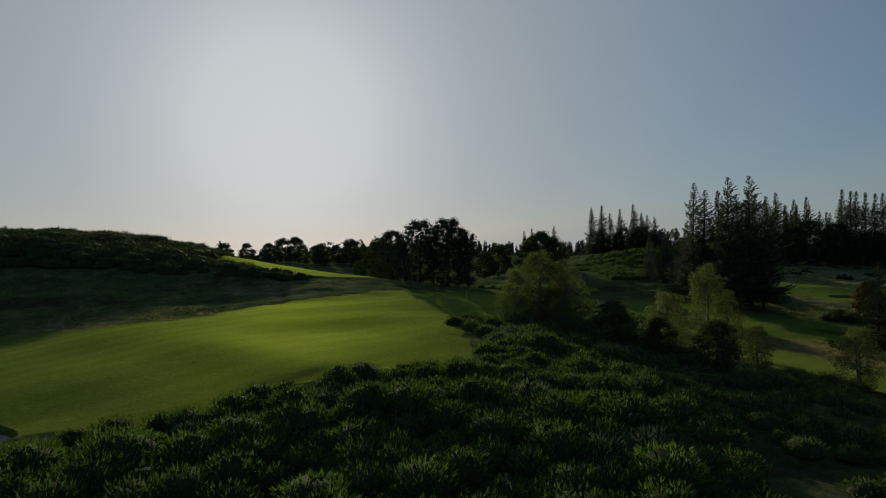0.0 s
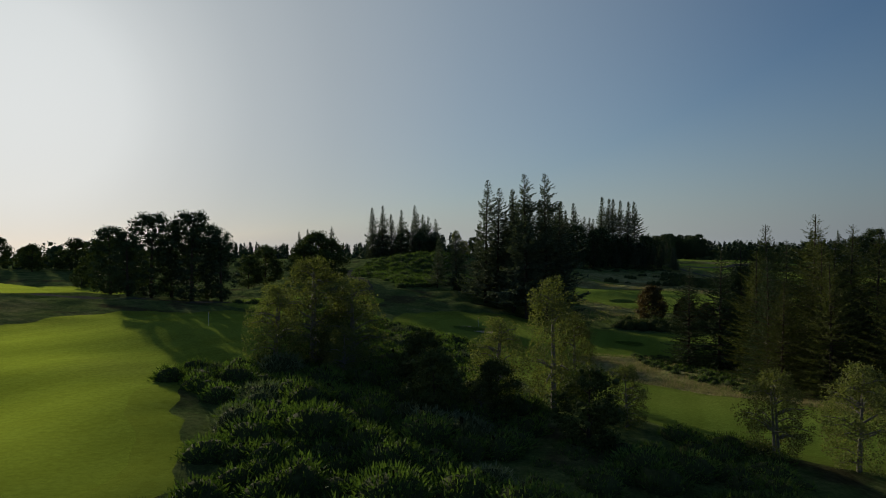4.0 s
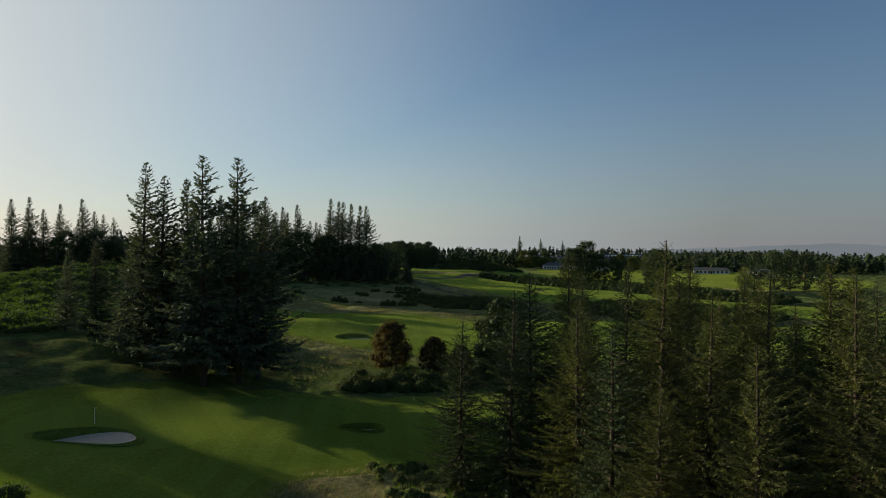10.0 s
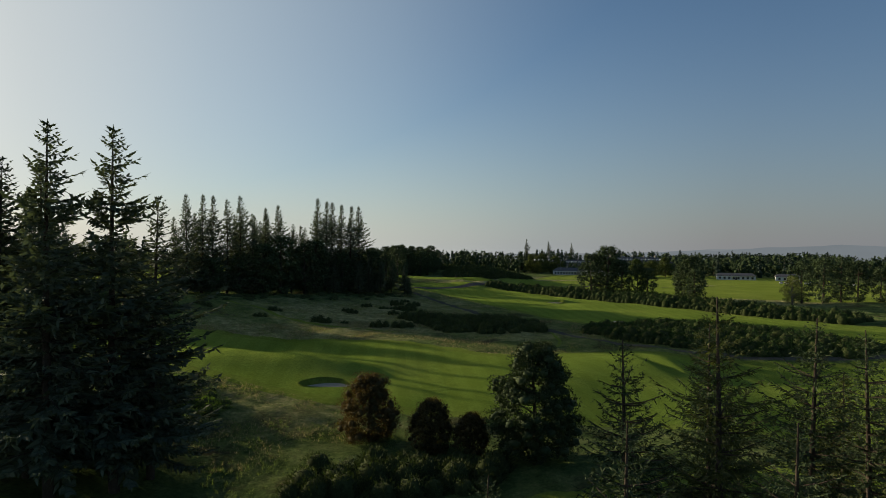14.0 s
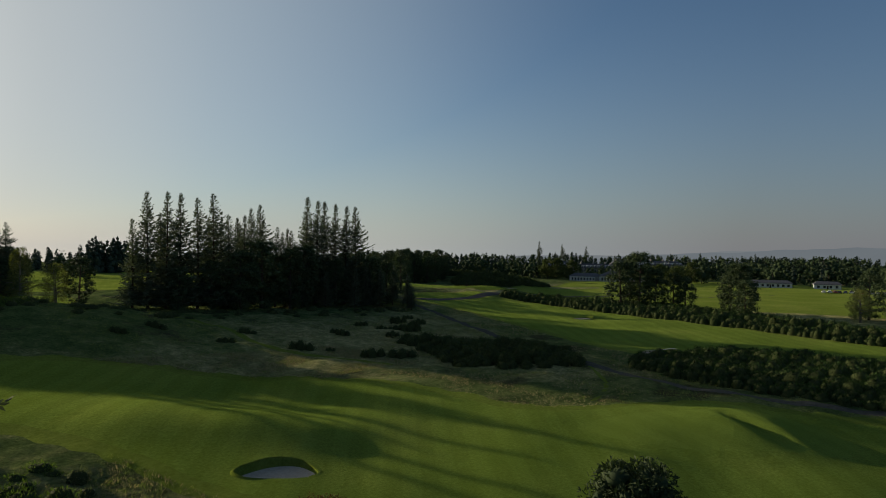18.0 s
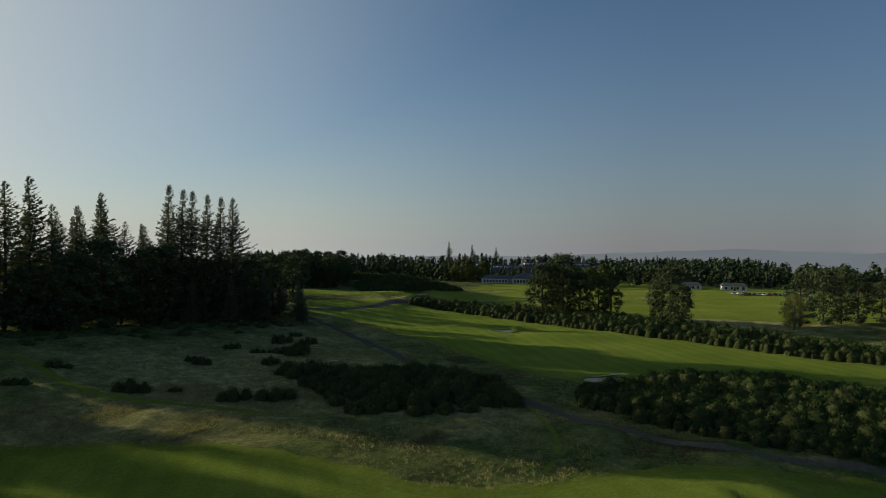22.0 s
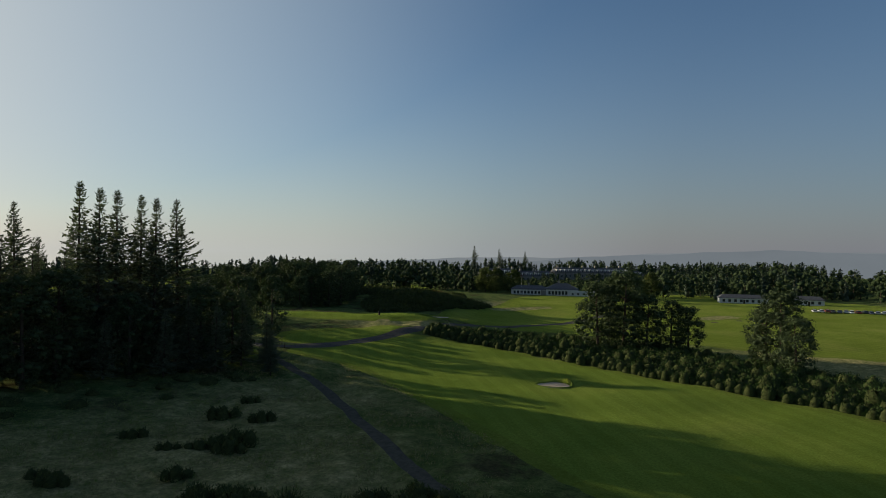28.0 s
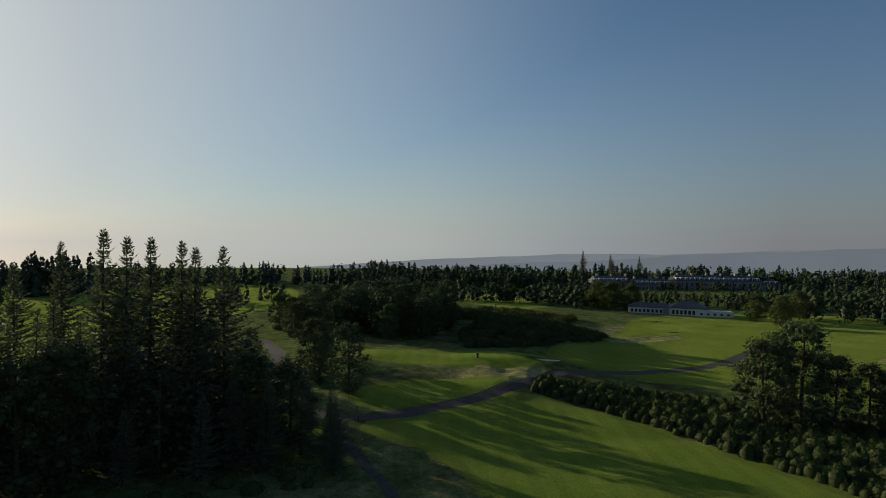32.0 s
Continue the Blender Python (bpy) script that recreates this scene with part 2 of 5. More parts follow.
def rough_ground():
    m, n, l, b = material("rough_grassland", 1.0, 0.0)
    at = n.new("ShaderNodeAttribute")
    at.attribute_name = "straw"
    green = ramp_node(n, l, noise_node(n, l, 0.25, 6, 0.7), [(0.3, (0.05, 0.08, 0.028)), (0.5, (0.095, 0.13, 0.046)), (0.7, (0.17, 0.195, 0.08))])
    straw = ramp_node(n, l, noise_node(n, l, 0.5, 6, 0.75), [(0.28, (0.10, 0.135, 0.055)), (0.5, (0.25, 0.24, 0.115)), (0.72, (0.5, 0.44, 0.245))])
    add = n.new("ShaderNodeMath")
    add.operation = "MULTIPLY_ADD"
    add.use_clamp = True
    l.new(noise_node(n, l, 0.12, 5, 0.7), add.inputs[0])
    add.inputs[1].default_value = 2.4
    sub = n.new("ShaderNodeMath")
    sub.operation = "SUBTRACT"
    l.new(at.outputs["Fac"], sub.inputs[0])
    sub.inputs[1].default_value = 1.35
    l.new(sub.outputs[0], add.inputs[2])
    col = mix_node(n, l, add.outputs[0], green, straw)
    grassy = math_node(n, l, "SUBTRACT", 1.0, add.outputs[0])
    heath = ramp_node(n, l, noise_node(n, l, 0.085, 6, 0.7), [(0.53, (0, 0, 0)), (0.63, (0.8, 0.8, 0.8))])
    col = mix_node(n, l, math_node(n, l, "MULTIPLY", heath, grassy), col, (0.062, 0.05, 0.034))
    fine = noise_node(n, l, 2.2, 6, 0.8)
    col = mix_node(n, l, 0.85, col, ramp_node(n, l, fine, [(0.3, (0.4, 0.42, 0.38)), (0.7, (1.5, 1.45, 1.3))]), "MULTIPLY")
    l.new(col, b.inputs["Base Color"])
    bump_node(n, l, noise_node(n, l, 1.6, 8, 0.85), 0.8, 0.6, b)
    return m


M_ROUGH = rough_ground()

# ---- mesh helpers ----
rng = np.random.default_rng(11)


def mesh_np(name, verts, faces, mat, smooth=False):
    """A mesh from arrays; all faces have the same number of corners."""
    me = bpy.data.meshes.new(name)
    v, f = np.asarray(verts, np.float32), np.asarray(faces, np.int32)
    me.vertices.add(len(v))
    me.vertices.foreach_set("co", v.ravel())
    me.loops.add(f.size)
    me.loops.foreach_set("vertex_index", f.ravel())
    me.polygons.add(len(f))
    me.polygons.foreach_set("loop_start", np.arange(0, f.size, f.shape[1], dtype=np.int32))
    me.polygons.foreach_set("loop_total", np.full(len(f), f.shape[1], np.int32))
    if smooth:
        me.polygons.foreach_set("use_smooth", np.ones(len(f), bool))
    me.materials.append(mat)
    me.update(calc_edges=True)
    return me


def part_np(name, verts, faces, mat, parent, label="", smooth=False):
    ob = new(name, mesh_np(name, verts, faces, mat, smooth))
    ob.parent = parent
    return tagged(ob, label)


def part(name, bm, mat, parent, label=""):
    me = bpy.data.meshes.new(name)
    bm.to_mesh(me)
    bm.free()
    me.materials.append(mat)
    ob = new(name, me)
    ob.parent = parent
    return tagged(ob, label)


def unit(v):
    return v / np.maximum(np.linalg.norm(v, axis=-1, keepdims=True), 1e-9)


def cards(base, d, side, length, width):
    """Leaf-shaped four-cornered blades: base, two shoulders, tip."""
    base, d, side = (np.asarray(a, float) for a in (base, d, side))
    L, W = np.asarray(length, float)[:, None], np.asarray(width, float)[:, None]
    v = np.stack([base, base + d * L * 0.45 + side * W * 0.5, base + d * L, base + d * L * 0.45 - side * W * 0.5], 1)
    f = np.arange(len(base) * 4).reshape(-1, 4)
    return v.reshape(-1, 3), f


def blades(base, d, side, length, width):
    L, W = np.asarray(length, float)[:, None], np.asarray(width, float)[:, None]
    v = np.stack([base - side * W * 0.5, base + side * W * 0.5, base + d * L], 1)
    return v.reshape(-1, 3), np.arange(len(base) * 3).reshape(-1, 3)


def tube(points, radii, sides=6):
    """A tapered limb along a line of points, as vertices and quads."""
    p, r = np.asarray(points, float), np.asarray(radii, float)
    t = unit(np.gradient(p, axis=0))
    ref = np.where(np.abs(t[:, 2:3]) < 0.9, np.array([[0, 0, 1.0]]), np.array([[1.0, 0, 0]]))
    a = unit(np.cross(t, ref))
    b = np.cross(t, a)
    an = np.linspace(0, 2 * np.pi, sides, endpoint=False)
    v = p[:, None] + r[:, None, None] * (np.cos(an)[None, :, None] * a[:, None] + np.sin(an)[None, :, None] * b[:, None])
    k, n = len(p), sides
    i, j = np.meshgrid(np.arange(k - 1), np.arange(n), indexing="ij")
    f = np.stack([i * n + j, i * n + (j + 1) % n, (i + 1) * n + (j + 1) % n, (i + 1) * n + j], -1).reshape(-1, 4)
    return v.reshape(-1, 3), f


def join(pieces):
    vs, fs, k = [], [], 0
    for v, f in pieces:
        vs.append(v)
        fs.append(np.asarray(f) + k)
        k += len(v)
    return np.concatenate(vs), np.concatenate(fs)


# ---- the lie of the land ----
LAND = 2.0
HILLS = [(-90, 150, 55, 12.5), (-50, 160, 35, 1.6), (-10, 130, 40, 3.8), (0, 60, 40, 3.0), (-40, 90, 40, 2.0), (40, 185, 35, 4.6), (80, 255, 40, 7.5), (60, 90, 35, -3.0), (85, 125, 30, -2.6), (100, 160, 30, -0.0), (30, 330, 70, 7.7), (140, 250, 35, 1.8), (140, 210, 28, -0.7), (175, 270, 30, 1.3), (210, 270, 25, 2.2), (250, 310, 40, 4.1), (310, 345, 40, 3.3), (160, 330, 60, 5.6), (260, 270, 25, 1.2), (340, 400, 70, 5.7), (-48, 32, 24, 0.9), (-120, 300, 70, 7.2), (30, 20, 35, -0.8), (130, 140, 30, -1.2), (215, 200, 35, 0.3), (103, 243, 22, 2.2)]
MOUNDS = [(91, 190, 10, 0.5), (100, 181, 9, 1.2), (107, 170, 8, 1.6), (113, 163, 5, 0.7), (116, 192, 11, -1.7), (121, 178, 9, -0.9), (123, 160, 9, -0.9), (138, 146, 8, -0.3), (148, 139, 9, 0.4), (155, 133, 8, 1.2), (258, 268, 9, 1.2), (214, 256, 7, 0.8), (283, 285, 14, 2.6), (262, 291, 11, 1.0), (248, 308, 10, 0.8), (320, 318, 18, 4.0), (-28, 62, 18, 0.8), (-20, 60, 8, 0.22), (-35, 48, 8, 0.25), (-5, 82, 7, 0.2), (-50, 56, 9, -0.25), (2, 104, 8, 0.3), (-12, 70, 7, -0.25), (-24, 76, 7, 0.2), (-40, 119, 10, 1.3), (-62, 117, 13, 2.3), (-92, 117, 17, 3.2), (124, 121, 13, -1.3), (-140, 160, 60, 8.0), (142, 99, 17, -4.2), (172, 106, 14, -1.6), (60, 160, 14, 0.8), (246, 190, 10, 0.5), (162, 117, 16, -1.5), (139, 126, 10, -0.9), (-7, 51, 9, 0.4), (239.6, 207.6, 2.6, 1.0), (197.5, 161.5, 3.0, 0.6)]
# sand: centre, half lengths, turn in degrees, depth
BUNKERS = [(48.0, 124.5, 4.5, 2.3, -25, 0.5), (73.6, 116.4, 2.4, 1.4, -40, 0.8), (104.0, 157.8, 3.8, 2.3, -35, 0.6), (236.5, 209.5, 3.3, 2.5, -60, 0.3), (194.0, 163.8, 3.9, 2.8, -50, 0.2), (285, 281, 5, 2, -45, 0.35), (372, 279, 6, 2.2, -45, 0.35), (432, 302, 6, 2.5, -50, 0.35), (419, 325, 7, 2.5, -50, 0.35), (340, 252, 6, 2, -45, 0.35), (433, 273, 8, 2, -50, 0.3), (392, 300, 5, 1.8, -50, 0.35), (-30.5, 38.5, 4, 2, -20, 0.4), (332, 331, 12, 2.2, 10, 0.15)]
HOLLOWS = [(153.6, 131.6, 5.2, 1.3, 70, 0.9)]


def ground(x, y):
    x, y = np.asarray(x, float), np.asarray(y, float)
    z = np.full(np.broadcast(x, y).shape, LAND)
    for cx, cy, r, hh in HILLS + MOUNDS:
        z = z + hh * np.exp(-((x - cx) ** 2 + (y - cy) ** 2) / r ** 2)
    r = np.hypot(x - 120, y - 160)
    z = z - 0.036 * np.clip(r - 900, 0, None)
    for cx, cy, a, b, turn, deep in HOLLOWS:
        c, s = math.cos(radians(turn)), math.sin(radians(turn))
        u, v = ((x - cx) * c + (y - cy) * s) / a, (-(x - cx) * s + (y - cy) * c) / b
        z = z - deep * np.exp(-(u * u + v * v) ** 2)
    return z


def gz(x, y):
    return float(ground(x, y))


def smooth_loop(pts, n=2):
    p = np.asarray(pts, float)
    for _ in range(n):
        q = np.roll(p, -1, 0)
        p = np.stack([0.75 * p + 0.25 * q, 0.25 * p + 0.75 * q], 1).reshape(-1, 2)
    return p


def smooth_line(pts, n=2):
    p = np.asarray(pts, float)
    for _ in range(n):
        a, b = p[:-1], p[1:]
        p = np.concatenate([p[:1], np.stack([0.75 * a + 0.25 * b, 0.25 * a + 0.75 * b], 1).reshape(-1, 2), p[-1:]])
    return p


def line_distance(x, y, pts):
    d = np.full(x.shape, 1e9)
    for (ax, ay), (bx, by) in zip(pts[:-1], pts[1:]):
        ex, ey = bx - ax, by - ay
        k = np.clip(((x - ax) * ex + (y - ay) * ey) / (ex * ex + ey * ey + 1e-9), 0, 1)
        d = np.minimum(d, np.hypot(x - ax - k * ex, y - ay - k * ey))
    return d


def inside(x, y, pts):
    c = np.zeros(x.shape, bool)
    for (ax, ay), (bx, by) in zip(pts, np.roll(pts, -1, 0)):
        hit = (ay > y) != (by > y)
        c ^= hit & (x < (bx - ax) * (y - ay) / (by - ay + 1e-12) + ax)
    return c


def loop_sd(x, y, pts):
    """Signed distance to a closed outline, positive inside; far off it is simply negative."""
    s = np.full(x.shape, -50.0)
    lo, hi = pts.min(0) - 6, pts.max(0) + 6
    k = (x > lo[0]) & (x < hi[0]) & (y > lo[1]) & (y < hi[1])
    d = line_distance(x[k], y[k], np.vstack([pts, pts[:1]]))
    s[k] = np.where(inside(x[k], y[k], pts), d, -d)
    return s


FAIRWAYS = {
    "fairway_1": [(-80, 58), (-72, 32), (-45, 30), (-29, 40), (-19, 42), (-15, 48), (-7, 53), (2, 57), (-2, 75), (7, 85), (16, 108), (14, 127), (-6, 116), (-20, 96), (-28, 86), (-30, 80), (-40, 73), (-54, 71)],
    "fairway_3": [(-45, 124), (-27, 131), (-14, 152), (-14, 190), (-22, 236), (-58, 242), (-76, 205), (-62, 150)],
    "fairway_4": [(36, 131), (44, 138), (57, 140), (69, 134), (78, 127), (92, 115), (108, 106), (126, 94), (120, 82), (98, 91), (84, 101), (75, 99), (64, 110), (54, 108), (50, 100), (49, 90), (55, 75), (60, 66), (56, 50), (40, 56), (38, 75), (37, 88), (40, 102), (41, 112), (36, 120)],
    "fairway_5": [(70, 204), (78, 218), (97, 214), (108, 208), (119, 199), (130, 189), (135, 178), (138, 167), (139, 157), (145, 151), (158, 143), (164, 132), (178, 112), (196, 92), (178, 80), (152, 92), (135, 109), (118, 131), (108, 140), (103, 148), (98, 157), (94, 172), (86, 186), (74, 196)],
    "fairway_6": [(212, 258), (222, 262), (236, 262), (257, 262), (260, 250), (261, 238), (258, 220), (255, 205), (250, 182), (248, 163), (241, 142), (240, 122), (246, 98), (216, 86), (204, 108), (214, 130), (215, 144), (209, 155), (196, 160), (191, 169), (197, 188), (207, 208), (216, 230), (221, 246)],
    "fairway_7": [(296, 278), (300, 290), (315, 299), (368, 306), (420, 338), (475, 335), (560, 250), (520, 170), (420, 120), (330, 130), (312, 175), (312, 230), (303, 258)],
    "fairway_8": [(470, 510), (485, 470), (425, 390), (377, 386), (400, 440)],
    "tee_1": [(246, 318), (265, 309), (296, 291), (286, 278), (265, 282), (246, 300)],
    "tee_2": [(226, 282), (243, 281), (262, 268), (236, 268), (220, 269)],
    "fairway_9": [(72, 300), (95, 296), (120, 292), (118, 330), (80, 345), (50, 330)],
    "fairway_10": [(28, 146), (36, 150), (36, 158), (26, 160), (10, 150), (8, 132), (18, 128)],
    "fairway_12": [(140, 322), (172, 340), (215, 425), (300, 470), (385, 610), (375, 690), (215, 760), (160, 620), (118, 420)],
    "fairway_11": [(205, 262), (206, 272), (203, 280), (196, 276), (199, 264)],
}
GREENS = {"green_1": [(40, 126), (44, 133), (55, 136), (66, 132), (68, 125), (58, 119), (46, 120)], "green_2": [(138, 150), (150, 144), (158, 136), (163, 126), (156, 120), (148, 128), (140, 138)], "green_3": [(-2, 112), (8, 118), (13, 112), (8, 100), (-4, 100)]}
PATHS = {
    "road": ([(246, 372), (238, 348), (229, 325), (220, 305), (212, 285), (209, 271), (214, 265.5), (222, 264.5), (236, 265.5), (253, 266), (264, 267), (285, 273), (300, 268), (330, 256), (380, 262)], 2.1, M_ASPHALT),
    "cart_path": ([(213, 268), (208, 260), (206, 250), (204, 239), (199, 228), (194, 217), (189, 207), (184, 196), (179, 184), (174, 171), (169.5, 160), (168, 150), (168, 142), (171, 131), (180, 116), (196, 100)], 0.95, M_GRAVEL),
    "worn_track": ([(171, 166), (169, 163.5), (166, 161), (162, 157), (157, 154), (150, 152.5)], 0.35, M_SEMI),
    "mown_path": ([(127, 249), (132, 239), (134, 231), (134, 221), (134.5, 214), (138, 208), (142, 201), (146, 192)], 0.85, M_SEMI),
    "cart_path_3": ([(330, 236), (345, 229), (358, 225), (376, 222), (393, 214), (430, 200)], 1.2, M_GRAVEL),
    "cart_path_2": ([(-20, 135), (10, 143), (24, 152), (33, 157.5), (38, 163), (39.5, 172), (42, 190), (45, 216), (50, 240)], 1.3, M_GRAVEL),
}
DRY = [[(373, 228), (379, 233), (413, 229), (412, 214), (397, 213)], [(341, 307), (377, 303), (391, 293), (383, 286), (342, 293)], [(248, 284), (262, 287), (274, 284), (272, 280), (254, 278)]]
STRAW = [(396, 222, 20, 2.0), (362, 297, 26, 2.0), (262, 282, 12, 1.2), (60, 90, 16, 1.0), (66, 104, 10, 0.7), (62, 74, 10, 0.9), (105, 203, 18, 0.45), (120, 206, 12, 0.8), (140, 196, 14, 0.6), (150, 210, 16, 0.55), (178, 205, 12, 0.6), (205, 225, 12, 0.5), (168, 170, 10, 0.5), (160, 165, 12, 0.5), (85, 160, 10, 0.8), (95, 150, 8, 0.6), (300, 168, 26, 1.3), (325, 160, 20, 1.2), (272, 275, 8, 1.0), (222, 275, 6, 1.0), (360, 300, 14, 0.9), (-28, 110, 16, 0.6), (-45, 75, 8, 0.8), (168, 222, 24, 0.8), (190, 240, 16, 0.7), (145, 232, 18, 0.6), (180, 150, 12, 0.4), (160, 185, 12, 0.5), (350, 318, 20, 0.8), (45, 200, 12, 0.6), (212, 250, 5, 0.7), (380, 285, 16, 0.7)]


def spread(core0, core1, step, far0, far1):
    mid = np.arange(core0, core1 + step / 2, step)
    out, d, p = [], step, core1
    while p < far1:
        d *= 1.11
        p += d
        out.append(p)
    low, d, p = [], step, core0
    while p > far0:
        d *= 1.11
        p -= d
        low.append(p)
    return np.array(low[::-1] + list(mid) + out)


def build_ground():
    gx, gy = spread(-50, 275, 1.15, -4200, 4600), spread(22, 290, 1.15, -2500, 4600)
    X, Y = (a.ravel() for a in np.meshgrid(gx, gy, indexing="ij"))
    nx, ny = len(gx), len(gy)
    i, j = np.meshgrid(np.arange(nx - 1), np.arange(ny - 1), indexing="ij")
    a = (i * ny + j).ravel()
    tris = np.concatenate([np.stack([a, a + ny, a + ny + 1], 1), np.stack([a, a + ny + 1, a + 1], 1)])
    wob = 0.5 * np.sin(X * 0.9 + 1.7 * np.sin(Y * 0.31)) * np.sin(Y * 0.8 + 1.3 * np.sin(X * 0.27))
    fields, order = {}, []
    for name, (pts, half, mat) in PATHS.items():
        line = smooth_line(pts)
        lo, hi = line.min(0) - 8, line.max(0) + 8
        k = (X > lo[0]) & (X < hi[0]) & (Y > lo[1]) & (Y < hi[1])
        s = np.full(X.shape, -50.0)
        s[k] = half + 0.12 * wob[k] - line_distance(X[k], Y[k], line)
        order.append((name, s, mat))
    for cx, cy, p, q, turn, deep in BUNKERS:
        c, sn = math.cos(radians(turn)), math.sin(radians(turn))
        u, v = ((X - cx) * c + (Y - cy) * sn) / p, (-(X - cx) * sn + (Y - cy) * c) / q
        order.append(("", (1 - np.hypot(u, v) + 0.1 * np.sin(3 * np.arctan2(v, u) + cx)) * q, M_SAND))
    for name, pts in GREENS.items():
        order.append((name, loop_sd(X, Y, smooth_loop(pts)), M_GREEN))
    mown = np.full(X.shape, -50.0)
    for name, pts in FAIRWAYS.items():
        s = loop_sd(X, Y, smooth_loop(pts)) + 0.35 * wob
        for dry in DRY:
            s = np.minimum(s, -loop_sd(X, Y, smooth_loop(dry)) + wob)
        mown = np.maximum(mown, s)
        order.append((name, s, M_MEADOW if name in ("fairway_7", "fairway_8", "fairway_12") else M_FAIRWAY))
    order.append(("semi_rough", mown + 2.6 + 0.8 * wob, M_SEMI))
    # relief: rough ground is hummocky, mown ground is not
    far = np.hypot(X - 120, Y - 160)
    tuss = 0.22 * wob + 0.35 * np.sin(X * 0.21 + np.sin(Y * 0.17) * 2) * np.sin(Y * 0.19 + np.sin(X * 0.13) * 2)
    Z = ground(X, Y) + tuss * np.clip(-mown / 5, 0, 1) * (far < 900)
    Z = Z + (0.16 * np.sin(X * 0.16 + 1) * np.sin(Y * 0.2) + 0.13 * np.sin(X * 0.33 + 1.5 * np.sin(Y * 0.11)) * np.sin(Y * 0.29 + 1.2 * np.sin(X * 0.09))) * np.clip((mown + 5) / 6, 0, 1)
    straw = np.zeros(X.shape)
    for cx, cy, r, hh in STRAW:
        straw += hh * np.exp(-((X - cx) ** 2 + (Y - cy) ** 2) / r ** 2)
    straw = np.clip(straw, 0, 1.2) * (far < 1200)
    V = np.stack([X, Y, Z, straw] + [s for _, s, _ in order], 1)

    def emit(name, tri, mat, label, cat):
        used, inv = np.unique(tri, return_inverse=True)
        me = mesh_np(name, V[used, :3], inv.reshape(-1, 3), mat, True)
        at = me.attributes.new("straw", "FLOAT", "POINT")
        at.data.foreach_set("value", V[used, 3].astype(np.float32))
        tagged(new(name, me), label, cat, kind="structure")

    text = {"r": ("grey asphalt estate road between mown grass", "road"), "c": ("narrow dark gravel buggy path through rough grass", "path"), "b": ("pale sand bunker with a turf lip", "bunker"), "g": ("smooth pale putting green with flag", "green"), "f": ("bright mown fairway grass with faint stripes", "fairway"), "m": ("narrow mown grass walk through the rough", "path"), "w": ("worn green track through rough grass", "track"), "t": ("mown grass tee platform on a bank", "tee"), "s": ("longer green grass round the mown fairways", "grass")}
    for k, (name, _, mat) in enumerate(order):
        s = V[:, 4 + k]
        pos = s[tris] > 0
        cnt = pos.sum(1)
        if not (cnt > 0).any():
            continue
        mixed = (cnt == 1) | (cnt == 2)
        inn, out = [tris[cnt == 3]], [tris[cnt == 0]]
        t, p = tris[mixed], pos[mixed]
        lone_in = cnt[mixed] == 1
        lone = np.where(lone_in, p.argmax(1), (~p).argmax(1))
        r = np.arange(len(t))
        A, B, C = t[r, lone], t[r, (lone + 1) % 3], t[r, (lone + 2) % 3]
        e = np.sort(np.concatenate([np.stack([A, B], 1), np.stack([A, C], 1)]), 1)
        ue, inv = np.unique(e, axis=0, return_inverse=True)
        inv = inv.ravel()
        s0, s1 = s[ue[:, 0]], s[ue[:, 1]]
        w = (s0 / (s0 - s1))[:, None]
        base = len(V)
        V = np.concatenate([V, V[ue[:, 0]] * (1 - w) + V[ue[:, 1]] * w])
        ab, ac = base + inv[:len(t)], base + inv[len(t):]
        tip = np.stack([A, ab, ac], 1)
        rest = np.concatenate([np.stack([ab, B, C], 1), np.stack([ab, C, ac], 1)])
        two = np.concatenate([lone_in, lone_in])
        inn += [tip[lone_in], rest[~two]]
        out += [tip[~lone_in], rest[two]]
        tris = np.concatenate(out)
        if not name:
            continue
        emit(name, np.concatenate(inn), mat, *text[name[0]])
    emit("ground", tris, M_ROUGH, "rolling rough grassland with straw-coloured and green grass", "ground")


def build_bunker(cx, cy, a, b, turn, deep):
    """A sand trap: a turf lip, a steep shaded face and a hollow floor of raked sand."""
    n = 44
    th = np.linspace(0, 2 * np.pi, n, endpoint=False)
    edge = 1 + 0.1 * np.sin(3 * th + cx)
    c, s = math.cos(radians(turn)), math.sin(radians(turn))

    def ring(k, drop):
        u, v = a * k * edge * np.cos(th), b * k * edge * np.sin(th)
        x, y = cx + u * c - v * s, cy + u * s + v * c
        zz = ground(x, y) * (1 if k > 0.9 else 0) + (gz(cx, cy) if k <= 0.9 else 0)
        return np.stack([x, y, zz - drop], 1)

    def skin(rings, name, mat):
        v = np.concatenate(rings)
        i, j = np.meshgrid(np.arange(len(rings) - 1), np.arange(n), indexing="ij")
        f = np.stack([i * n + j, i * n + (j + 1) % n, (i + 1) * n + (j + 1) % n, (i + 1) * n + j], -1).reshape(-1, 4)
        return mesh_np(name, v, f, mat, True)

    sand = new("bunker", skin([ring(0.9, deep * 0.75), ring(0.78, deep * 0.98), ring(0.5, deep * 1.06), ring(0.2, deep * 1.1), ring(0.01, deep * 1.1)], "bunker", M_SAND))
    tagged(sand, "pale sand bunker with a turf lip", "bunker", kind="structure")
    face = new("turf_face", skin([ring(1.1, 0.06), ring(1.04, -0.22 * deep), ring(1.0, -0.14 * deep), ring(0.95, deep * 0.45), ring(0.9, deep * 0.78)], "turf_face", M_SEMI))
    face.parent = sand


build_ground()
for spec in BUNKERS:
    build_bunker(*spec)


